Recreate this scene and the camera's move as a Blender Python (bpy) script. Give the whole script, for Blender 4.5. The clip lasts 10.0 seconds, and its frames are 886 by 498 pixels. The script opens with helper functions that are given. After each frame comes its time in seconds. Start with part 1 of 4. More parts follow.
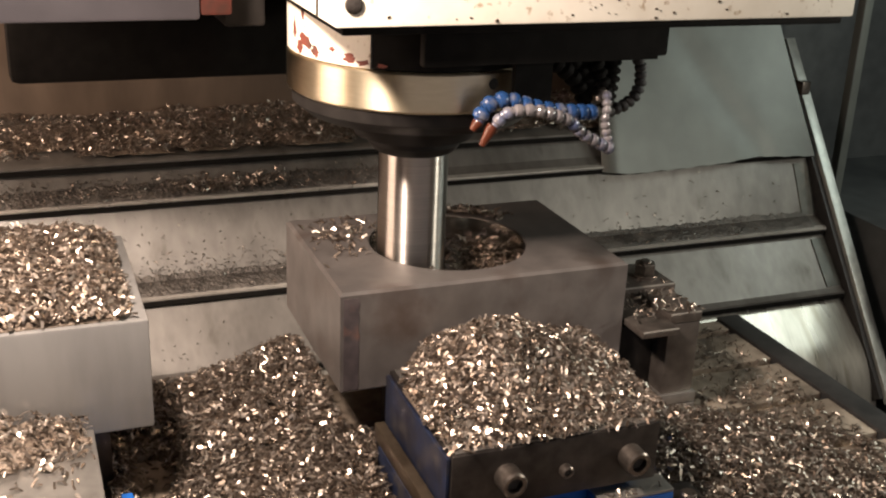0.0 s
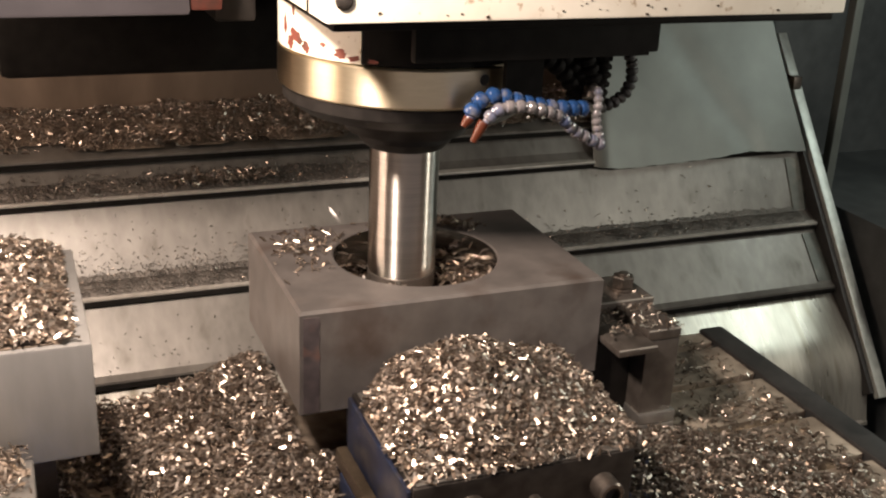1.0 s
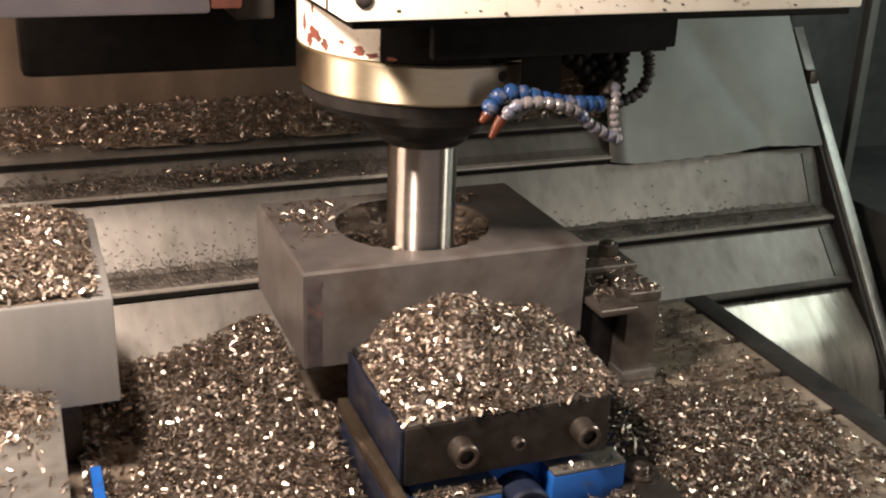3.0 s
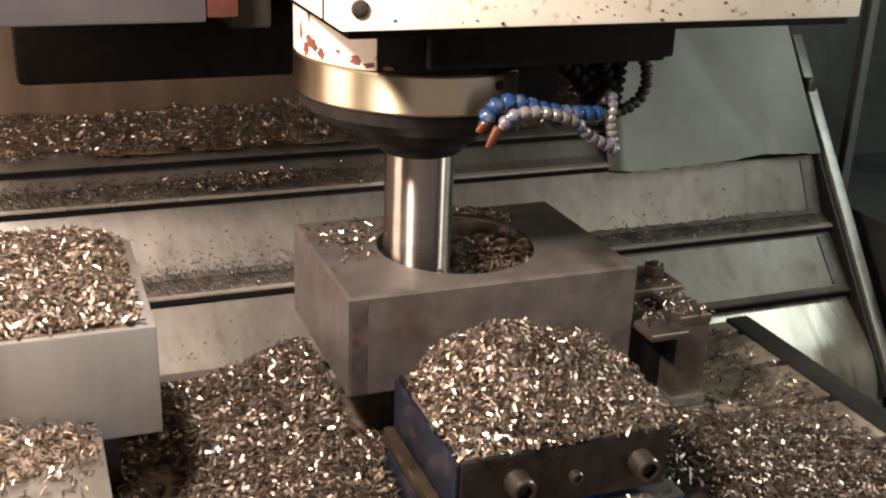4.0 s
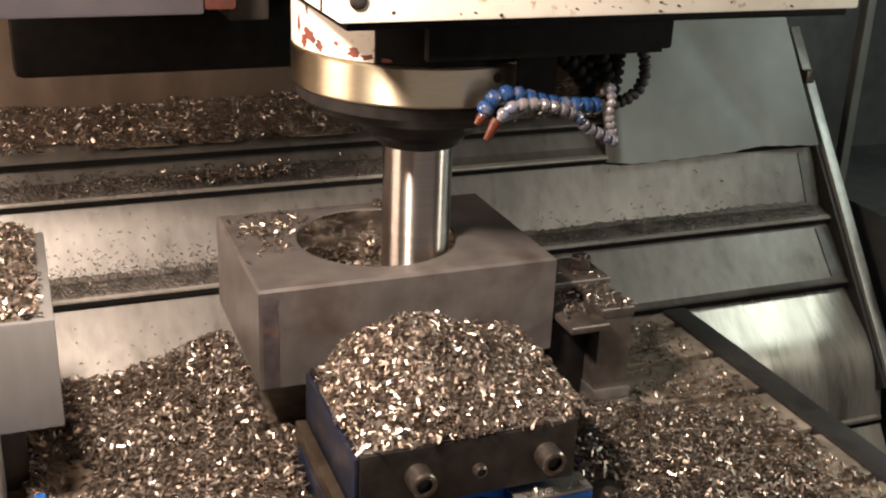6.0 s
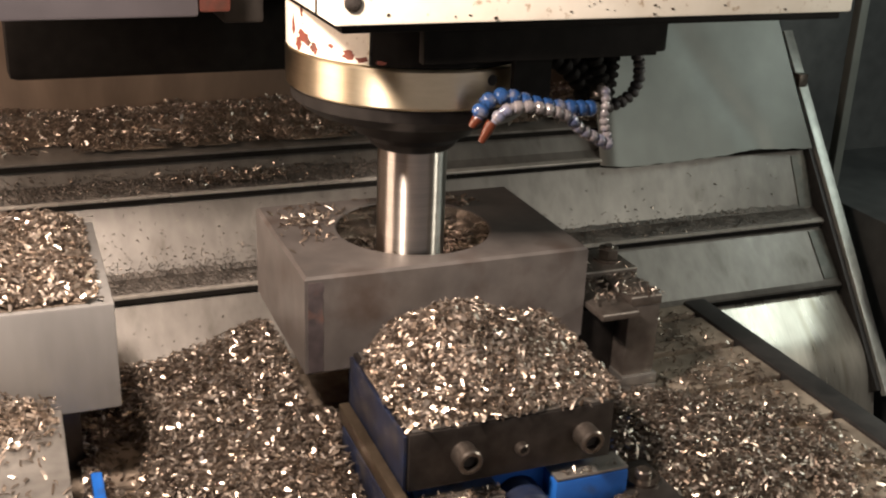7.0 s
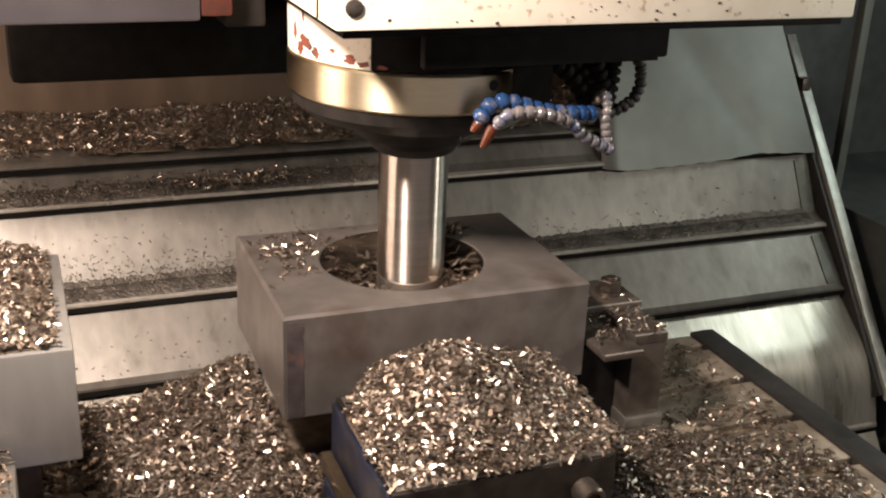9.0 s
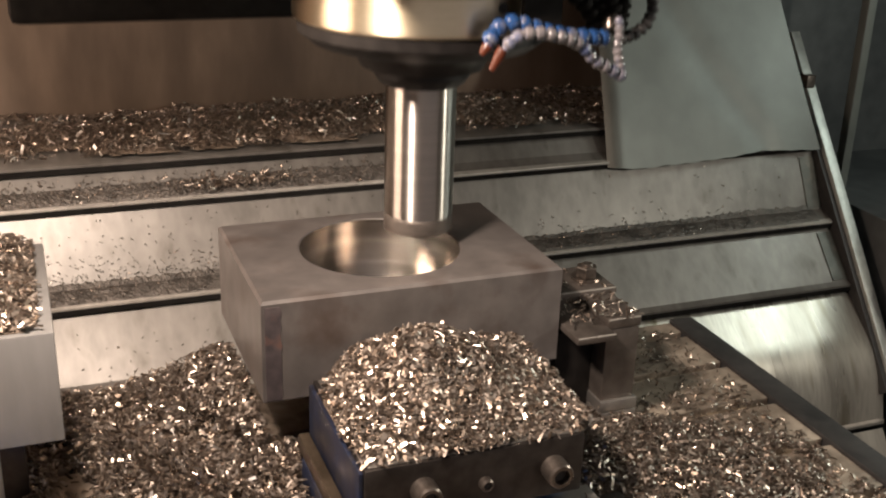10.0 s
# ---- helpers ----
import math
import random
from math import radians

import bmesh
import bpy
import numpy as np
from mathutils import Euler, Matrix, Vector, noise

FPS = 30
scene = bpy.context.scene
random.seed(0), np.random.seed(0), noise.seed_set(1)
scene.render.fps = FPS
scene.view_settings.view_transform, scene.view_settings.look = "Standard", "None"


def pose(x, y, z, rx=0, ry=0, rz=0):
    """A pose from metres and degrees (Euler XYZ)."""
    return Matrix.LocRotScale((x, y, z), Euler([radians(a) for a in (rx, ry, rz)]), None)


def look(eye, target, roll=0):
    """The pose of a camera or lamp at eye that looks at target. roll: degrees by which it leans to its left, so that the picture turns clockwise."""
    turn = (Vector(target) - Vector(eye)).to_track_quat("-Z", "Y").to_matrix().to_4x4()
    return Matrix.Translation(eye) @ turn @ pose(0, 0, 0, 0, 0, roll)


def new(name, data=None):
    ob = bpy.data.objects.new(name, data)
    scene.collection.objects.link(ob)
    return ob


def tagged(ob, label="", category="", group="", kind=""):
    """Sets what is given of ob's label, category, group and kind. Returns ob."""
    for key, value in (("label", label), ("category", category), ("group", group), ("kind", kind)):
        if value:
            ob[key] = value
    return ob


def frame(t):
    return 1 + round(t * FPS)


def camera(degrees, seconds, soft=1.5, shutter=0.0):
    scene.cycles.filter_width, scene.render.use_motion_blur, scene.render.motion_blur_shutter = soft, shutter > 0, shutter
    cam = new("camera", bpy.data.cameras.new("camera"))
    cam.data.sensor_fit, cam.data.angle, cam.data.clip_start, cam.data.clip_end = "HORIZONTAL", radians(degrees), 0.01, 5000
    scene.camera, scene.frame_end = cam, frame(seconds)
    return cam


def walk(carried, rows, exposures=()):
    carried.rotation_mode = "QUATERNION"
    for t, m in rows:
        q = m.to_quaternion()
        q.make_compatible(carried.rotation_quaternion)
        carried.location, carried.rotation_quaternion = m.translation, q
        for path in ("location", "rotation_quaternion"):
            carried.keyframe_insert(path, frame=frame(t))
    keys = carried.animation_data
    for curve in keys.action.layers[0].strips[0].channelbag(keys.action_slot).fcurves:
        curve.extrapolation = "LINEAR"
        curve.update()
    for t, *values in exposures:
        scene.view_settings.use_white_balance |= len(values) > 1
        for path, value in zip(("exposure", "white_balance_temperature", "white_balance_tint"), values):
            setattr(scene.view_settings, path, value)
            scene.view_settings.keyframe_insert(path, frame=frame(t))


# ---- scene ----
# ---- camera ----
cam = camera(44.04, 10.0, soft=2.1, shutter=0.5)
PATH = [
    (0.0, -0.2868, -0.9795, 0.6340, 22.03, -20.82, 2.49),
    (0.5, -0.2855, -0.9792, 0.6363, 22.27, -21.03, 2.67),
    (1.0, -0.2845, -0.9778, 0.6372, 22.46, -21.20, 2.68),
    (1.5, -0.2846, -0.9779, 0.6367, 22.01, -21.57, 2.32),
    (2.0, -0.2905, -0.9841, 0.6406, 20.71, -21.29, 1.76),
    (2.5, -0.2919, -0.9848, 0.6378, 21.43, -21.55, 1.94),
    (4.0, -0.2872, -0.9786, 0.6423, 21.71, -21.17, 2.26),
    (4.5, -0.2849, -0.9780, 0.6422, 21.71, -21.46, 2.18),
    (5.0, -0.2845, -0.9783, 0.6433, 21.83, -21.67, 2.25),
    (5.5, -0.2861, -0.9781, 0.6425, 21.73, -21.61, 2.16),
    (7.0, -0.2894, -0.9784, 0.6409, 22.23, -21.35, 2.38),
    (7.5, -0.2884, -0.9781, 0.6419, 22.12, -21.15, 2.36),
    (8.0, -0.2858, -0.9776, 0.6432, 22.18, -21.23, 2.38),
    (8.5, -0.2855, -0.9782, 0.6453, 21.98, -21.43, 2.42),
    (9.0, -0.2862, -0.9783, 0.6442, 22.00, -21.29, 2.46),
    (9.5, -0.2878, -0.9785, 0.6432, 21.86, -21.32, 2.23),
    (10.0, -0.2892, -0.9795, 0.6388, 21.78, -21.15, 2.00),
]
walk(cam, [(t, pose(x, y, z, 90 + pitch, 0, -yaw) @ pose(0, 0, 0, 0, 0, roll)) for t, x, y, z, yaw, pitch, roll in PATH],
     exposures=[(0.0, 0.0), (10.0, 0.0)])

# ---- light: unseen work lamps inside the enclosure, an added rear fill, a faint hall light over the open door ----
world = bpy.data.worlds.new("world")
scene.world = world
world.use_nodes = True
world.node_tree.nodes["Background"].inputs[0].default_value = (1.0, 0.89, 0.87, 1)
world.node_tree.nodes["Background"].inputs[1].default_value = 0.42


def area_lamp(name, eye, target, w, h, power, colour):
    data = bpy.data.lights.new(name, "AREA")
    data.shape, data.size, data.size_y, data.energy, data.color = "RECTANGLE", w, h, power, colour
    ob = new(name, data)
    ob.matrix_basis = look(eye, target)
    return ob


area_lamp("work_light_left", (-0.35, -0.28, 0.82), (0.0, 0.1, 0.1), 0.10, 0.08, 21.0, (1.0, 0.815, 0.69))
area_lamp("work_light_right", (1.54, 0.10, 0.73), (0.5, 0.15, 0.0), 0.42, 0.34, 3.1, (0.90, 1.0, 0.92))
area_lamp("work_light_front", (1.25, -0.44, 0.52), (0.2, 0.0, 0.2), 0.08, 0.07, 5.2, (1.0, 0.95, 0.82))
# unseen fill added to brighten the back shelf, wall and left panels
area_lamp("fill_light_rear", (-0.98, 0.24, 0.60), (0.1, 0.75, 0.2), 0.60, 0.40, 15.0, (1.0, 0.74, 0.58))


# ---- materials ----
def material(name, dark, light, rough=0.5, metal=0.0, scale=60.0, bump=0.15, stretch=(1, 1, 1), spread=0.12, stain=None, stain_scale=9.0, stain_amount=0.5, island=False, aniso=0.0, spec=0.5):
    """Two colours mixed by coarse and fine grain, with stains, uneven gloss and fine relief."""
    m = bpy.data.materials.new(name)
    m.use_nodes = True
    nt = m.node_tree
    bsdf = nt.nodes["Principled BSDF"]
    bsdf.inputs["Metallic"].default_value = metal
    bsdf.inputs["Anisotropic"].default_value = aniso
    bsdf.inputs["Specular IOR Level"].default_value = spec
    if aniso:
        tan = nt.nodes.new("ShaderNodeTangent")
        tan.direction_type, tan.axis = "RADIAL", "Z"
        nt.links.new(tan.outputs[0], bsdf.inputs["Tangent"])
        bsdf.inputs["Anisotropic Rotation"].default_value = 0.25
    tc = nt.nodes.new("ShaderNodeTexCoord")
    mp = nt.nodes.new("ShaderNodeMapping")
    mp.inputs["Scale"].default_value = stretch
    nt.links.new(tc.outputs["Object"], mp.inputs["Vector"])

    def grain(sc, detail):
        n = nt.nodes.new("ShaderNodeTexNoise")
        n.inputs["Scale"].default_value, n.inputs["Detail"].default_value = sc, detail
        nt.links.new(mp.outputs[0], n.inputs["Vector"])
        return n.outputs["Fac"]

    def ramp(fac, a, b):
        r = nt.nodes.new("ShaderNodeMapRange")
        r.inputs["From Min"].default_value, r.inputs["From Max"].default_value = a, b
        nt.links.new(fac, r.inputs["Value"])
        return r.outputs["Result"]

    def mix(fac, a, b):
        x = nt.nodes.new("ShaderNodeMix")
        x.data_type = "RGBA"
        nt.links.new(fac, x.inputs[0])
        for k, v in ((6, a), (7, b)):
            if isinstance(v, tuple):
                x.inputs[k].default_value = (*v, 1)
            else:
                nt.links.new(v, x.inputs[k])
        return x.outputs[2]

    fine, coarse = grain(scale, 8), grain(scale / 9, 4)
    half = nt.nodes.new("ShaderNodeMath")
    half.operation = "ADD"
    nt.links.new(fine, half.inputs[0])
    nt.links.new(coarse, half.inputs[1])
    fac = ramp(half.outputs[0], 0.75, 1.25)
    if island:
        geo = nt.nodes.new("ShaderNodeNewGeometry")
        few = nt.nodes.new("ShaderNodeMath")
        few.operation, few.inputs[1].default_value = "POWER", 1.8
        nt.links.new(geo.outputs["Random Per Island"], few.inputs[0])
        fac = few.outputs[0]
    colour = mix(fac, dark, light)
    if stain:
        colour = mix(ramp(grain(stain_scale, 6), 0.62 - 0.25 * stain_amount, 0.72), colour, stain)
    nt.links.new(colour, bsdf.inputs["Base Color"])
    r = nt.nodes.new("ShaderNodeMapRange")
    r.inputs["To Min"].default_value, r.inputs["To Max"].default_value = max(rough - spread, 0.03), min(rough + spread, 1)
    nt.links.new(ramp(coarse, 0.3, 0.7), r.inputs["Value"])
    nt.links.new(r.outputs["Result"], bsdf.inputs["Roughness"])
    if bump:
        b = nt.nodes.new("ShaderNodeBump")
        b.inputs["Strength"].default_value, b.inputs["Distance"].default_value = bump, 0.002
        nt.links.new(fine, b.inputs["Height"])
        nt.links.new(b.outputs["Normal"], bsdf.inputs["Normal"])
    return m


M = dict(
    block=material("sawn_steel", (0.092, 0.083, 0.078), (0.150, 0.135, 0.126), 0.50, 0.45, 34, 0.06, stretch=(1.0, 1.0, 0.9), spread=0.14, stain=(0.075, 0.056, 0.047), stain_scale=13, stain_amount=0.25),
    bore=material("bored_steel", (0.42, 0.39, 0.36), (0.6, 0.57, 0.53), 0.20, 1.0, 60, 0.08, stretch=(0.2, 0.2, 6), spread=0.06),
    scale=material("mill_scale", (0.05, 0.042, 0.045), (0.11, 0.09, 0.09), 0.45, 0.4, 60, 0.2, stain=(0.16, 0.09, 0.07), stain_scale=40, stain_amount=0.4),
    grey_block=material("milled_grey_steel", (0.205, 0.200, 0.192), (0.262, 0.256, 0.246), 0.42, 0.5, 50, 0.06, stretch=(1, 1, 0.25)),
    jaw=material("oiled_dark_steel", (0.040, 0.035, 0.032), (0.088, 0.078, 0.071), 0.4, 0.8, 60, 0.12),
    jaw_light=material("ground_jaw_steel", (0.30, 0.285, 0.265), (0.45, 0.43, 0.40), 0.35, 0.9, 60, 0.1),
    bolt=material("oiled_bolt_steel", (0.12, 0.10, 0.085), (0.22, 0.19, 0.165), 0.32, 0.9, 200, 0.05),
    socket=material("black_socket", (0.015, 0.014, 0.013), (0.03, 0.028, 0.026), 0.6, 0.2, 100, 0.05),
    # darker copy of the vise blue: scuffs, and shade put into the colour
    blue_scuffed_shade=material("scuffed_shaded_blue_paint", (0.010, 0.011, 0.018), (0.012, 0.020, 0.048), 0.42, 0.1, 60, 0.15, stain=(0.032, 0.030, 0.033), stain_scale=45, stain_amount=0.5, spec=0.3),
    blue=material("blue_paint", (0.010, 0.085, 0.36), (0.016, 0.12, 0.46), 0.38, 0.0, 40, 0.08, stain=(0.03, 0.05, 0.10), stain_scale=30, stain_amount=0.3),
    rail=material("greasy_brown_steel", (0.06, 0.045, 0.03), (0.13, 0.10, 0.07), 0.4, 0.7, 70, 0.15),
    clamp=material("black_oxide_steel", (0.11, 0.094, 0.082), (0.20, 0.175, 0.155), 0.40, 0.75, 60, 0.12),
    table=material("cast_iron_table", (0.28, 0.225, 0.175), (0.44, 0.365, 0.29), 0.45, 0.6, 70, 0.25, stain=(0.09, 0.07, 0.055), stain_scale=22, stain_amount=0.6),
    # deep black for black parts and for spots whose shade is painted
    black_and_shade=material("black_casting_and_shade", (0.006, 0.0055, 0.005), (0.012, 0.011, 0.010), 0.75, 0.0, 60, 0.1, spec=0.06),
    bar=material("worn_pale_bar", (0.30, 0.32, 0.30), (0.46, 0.48, 0.45), 0.42, 0.4, 60, 0.1),
    end_dark=material("dark_end_strip", (0.05, 0.052, 0.045), (0.10, 0.10, 0.088), 0.45, 0.4, 50, 0.1, stain=(0.14, 0.125, 0.10), stain_scale=28, stain_amount=0.3),
    black=material("black_rubber", (0.012, 0.012, 0.012), (0.025, 0.024, 0.023), 0.55, 0.0, 80, 0.2),
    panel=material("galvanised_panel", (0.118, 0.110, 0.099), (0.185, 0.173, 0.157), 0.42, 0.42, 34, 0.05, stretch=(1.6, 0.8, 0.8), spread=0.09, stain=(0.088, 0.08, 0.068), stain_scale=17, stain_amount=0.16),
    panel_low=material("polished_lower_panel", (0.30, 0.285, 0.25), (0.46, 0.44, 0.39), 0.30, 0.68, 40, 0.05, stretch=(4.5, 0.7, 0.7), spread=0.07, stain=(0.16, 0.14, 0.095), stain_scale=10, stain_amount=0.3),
    lip=material("painted_edge_highlight", (0.44, 0.415, 0.375), (0.60, 0.57, 0.52), 0.34, 0.6, 80, 0.1),
    flap=material("green_grey_sheet", (0.105, 0.113, 0.103), (0.15, 0.162, 0.148), 0.5, 0.25, 14, 0.06, stain=(0.08, 0.082, 0.074), stain_scale=7, stain_amount=0.25),
    wall=material("brown_stained_sheet", (0.095, 0.070, 0.052), (0.165, 0.122, 0.09), 0.42, 0.25, 25, 0.1, stretch=(1, 1, 0.35), stain=(0.07, 0.05, 0.036), stain_scale=6, stain_amount=0.5),
    dark_wall=material("dark_enclosure_paint", (0.042, 0.046, 0.048), (0.074, 0.080, 0.080), 0.55, 0.1, 30, 0.1),
    white=material("cream_paint", (0.66, 0.60, 0.50), (0.78, 0.73, 0.63), 0.4, 0.0, 30, 0.05, stain=(0.42, 0.33, 0.23), stain_scale=110, stain_amount=0.0),
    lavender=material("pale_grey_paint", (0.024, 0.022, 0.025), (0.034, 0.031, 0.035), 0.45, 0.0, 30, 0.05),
    red=material("red_paint", (0.11, 0.030, 0.020), (0.17, 0.045, 0.028), 0.5, 0.0, 40, 0.1, stain=(0.05, 0.03, 0.022), stain_scale=30, stain_amount=0.4),
    dull_red=material("dull_red_paint", (0.034, 0.0085, 0.0055), (0.055, 0.013, 0.0085), 0.6, 0.0, 40, 0.1, stain=(0.02, 0.011, 0.008), stain_scale=30, stain_amount=0.5, spec=0.2),
    ring=material("turned_bronze_steel", (0.70, 0.60, 0.42), (0.78, 0.68, 0.50), 0.36, 1.0, 60, 0.0, stretch=(1, 1, 5), spread=0.02, aniso=0.85),
    nose=material("oily_and_shaded_black_steel", (0.007, 0.006, 0.0055), (0.016, 0.014, 0.0125), 0.5, 0.0, 60, 0.1, spec=0.2),
    arbor=material("turned_tool_steel", (0.42, 0.385, 0.35), (0.52, 0.485, 0.44), 0.36, 1.0, 120, 0.0, stretch=(0.15, 0.15, 8), spread=0.02, aniso=1.0),
    hose_blue=material("blue_hose_plastic", (0.011, 0.034, 0.10), (0.019, 0.054, 0.15), 0.10, 0.0, 80, 0.05, stain=(0.12, 0.115, 0.12), stain_scale=60, stain_amount=0.4),
    hose_grey=material("worn_hose_plastic", (0.09, 0.085, 0.09), (0.17, 0.155, 0.155), 0.2, 0.0, 90, 0.05, stain=(0.035, 0.07, 0.19), stain_scale=40, stain_amount=0.6),
    orange=material("orange_nozzle_plastic", (0.045, 0.011, 0.005), (0.075, 0.018, 0.007), 0.3, 0.0, 60, 0.05),
    chip=material("steel_swarf", (0.128, 0.096, 0.072), (0.47, 0.412, 0.358), 0.32, 0.85, 250, 0.0, spread=0.1, island=True),
    # brightened copy of the swarf, so flying chips look lit from any side
    lit_chip=material("brightened_swarf", (0.44, 0.41, 0.385), (0.56, 0.53, 0.50), 0.45, 0.95, 250, 0.0, spread=0.05),
    chip_bed=material("packed_swarf", (0.10, 0.076, 0.056), (0.25, 0.195, 0.15), 0.5, 0.35, 320, 1.0),
    dust=material("grey_swarf_dust", (0.05, 0.045, 0.04), (0.14, 0.125, 0.11), 0.5, 0.6, 400, 0.8),
)

# ---- building helpers ----
BASE = {}
RIDERS = []


def thing(name, base, label, category, group="", rides=False, kind=""):
    ob = new(name)
    ob.location = base
    BASE[ob] = Vector(base)
    tagged(ob, label, category, group, kind)
    if rides:
        RIDERS.append(ob)
    return ob


def link(name, bm, mat, base, smooth=35):
    me = bpy.data.meshes.new(name)
    bmesh.ops.recalc_face_normals(bm, faces=bm.faces)
    bmesh.ops.translate(bm, verts=bm.verts, vec=-Vector(base))
    if smooth:
        for f in bm.faces:
            f.smooth = True
        for e in bm.edges:
            if len(e.link_faces) == 2 and e.calc_face_angle(0) > radians(smooth):
                e.smooth = False
    bm.to_mesh(me)
    bm.free()
    me.materials.append(M[mat])
    return new(name, me)


def part(name, bm, mat, parent, label="", smooth=35):
    ob = link(name, bm, mat, BASE[parent], smooth)
    ob.parent = parent
    BASE[ob] = BASE[parent]
    return tagged(ob, label)


def solo(name, bm, mat, base, label, category, group="", rides=False, kind="", smooth=35):
    ob = link(name, bm, mat, base, smooth)
    ob.location = base
    BASE[ob] = Vector(base)
    tagged(ob, label, category, group, kind)
    if rides:
        RIDERS.append(ob)
    return ob


def box(x0, x1, y0, y1, z0, z1, bev=0.0015, bm=None, seg=2):
    bm2 = bmesh.new()
    bmesh.ops.create_cube(bm2, size=1)
    bmesh.ops.scale(bm2, vec=(x1 - x0, y1 - y0, z1 - z0), verts=bm2.verts)
    bmesh.ops.translate(bm2, vec=((x0 + x1) / 2, (y0 + y1) / 2, (z0 + z1) / 2), verts=bm2.verts)
    if bev:
        bmesh.ops.bevel(bm2, geom=bm2.edges[:], offset=bev, segments=seg, affect="EDGES", profile=0.6)
    return join(bm, bm2)


def join(bm, other):
    if bm is None:
        return other
    me = bpy.data.meshes.new("tmp")
    other.to_mesh(me)
    other.free()
    bm.from_mesh(me)
    bpy.data.meshes.remove(me)
    return bm


def lathe(profile, centre, seg=64, axis=(0, 0, 1), bm=None):
    """Turned body: profile of (radius, height) along the axis."""
    bm2 = bmesh.new()
    rows = []
    for r, h in profile:
        if r < 1e-6:
            rows.append([bm2.verts.new((0, 0, h))])
        else:
            rows.append([bm2.verts.new((r * math.cos(a), r * math.sin(a), h)) for a in (2 * math.pi * k / seg for k in range(seg))])
    for a, b in zip(rows, rows[1:]):
        for k in range(seg):
            n = (k + 1) % seg
            if len(a) == 1 and len(b) > 1:
                bm2.faces.new((a[0], b[k], b[n]))
            elif len(b) == 1 and len(a) > 1:
                bm2.faces.new((a[k], a[n], b[0]))
            elif len(a) > 1:
                bm2.faces.new((a[k], a[n], b[n], b[k]))
    q = Vector((0, 0, 1)).rotation_difference(Vector(axis).normalized())
    bmesh.ops.transform(bm2, matrix=Matrix.Translation(centre) @ q.to_matrix().to_4x4(), verts=bm2.verts)
    return join(bm, bm2)


def sweep_x(profile, x0, x1, bm=None, cuts=1):
    """A closed outline of (y, z) drawn out along x."""
    bm2 = bmesh.new()
    rings = [[bm2.verts.new((x0 + (x1 - x0) * k / cuts, y, z)) for y, z in profile] for k in range(cuts + 1)]
    n = len(profile)
    for a, b in zip(rings, rings[1:]):
        for k in range(n):
            bm2.faces.new((a[k], b[k], b[(k + 1) % n], a[(k + 1) % n]))
    bm2.faces.new(rings[0])
    bm2.faces.new(rings[-1][::-1])
    return join(bm, bm2)


def tube(points, r, seg=10, bm=None):
    bm2 = bmesh.new()
    pts = [Vector(p) for p in points]
    rings = []
    for i, p in enumerate(pts):
        d = (pts[min(i + 1, len(pts) - 1)] - pts[max(i - 1, 0)]).normalized()
        u = d.orthogonal().normalized() if not rings else (rings[-1][1] - d * rings[-1][1].dot(d)).normalized()
        w = d.cross(u)
        rings.append(([bm2.verts.new(p + r * (math.cos(a) * u + math.sin(a) * w)) for a in (2 * math.pi * k / seg for k in range(seg))], u))
    for (a, _), (b, _) in zip(rings, rings[1:]):
        for k in range(seg):
            bm2.faces.new((a[k], a[(k + 1) % seg], b[(k + 1) % seg], b[k]))
    bm2.faces.new(rings[0][0][::-1])
    bm2.faces.new(rings[-1][0])
    return join(bm, bm2)


def socket_screw(parent, centre, axis, r, length, depth=0.6):
    """Cap screw head whose end face carries a hexagon socket; the head stands out along the axis."""
    ax = Vector(axis).normalized()
    head = lathe([(0, 0), (r, 0), (r, length - 0.0015), (r - 0.0015, length), (r * 0.62, length), (r * 0.60, length - r * depth), (0, length - r * depth)], centre, 28, ax)
    scr = part("screw", head, "bolt", parent, "oiled steel socket-head screw")
    hexa = lathe([(0, 0), (r * 0.56, 0), (r * 0.56, 0.0012), (0, 0.0012)], Vector(centre) + ax * (length - r * depth + 0.0006), 6, ax)
    part("socket", hexa, "socket", scr, "black hexagon socket", smooth=0)
    return scr


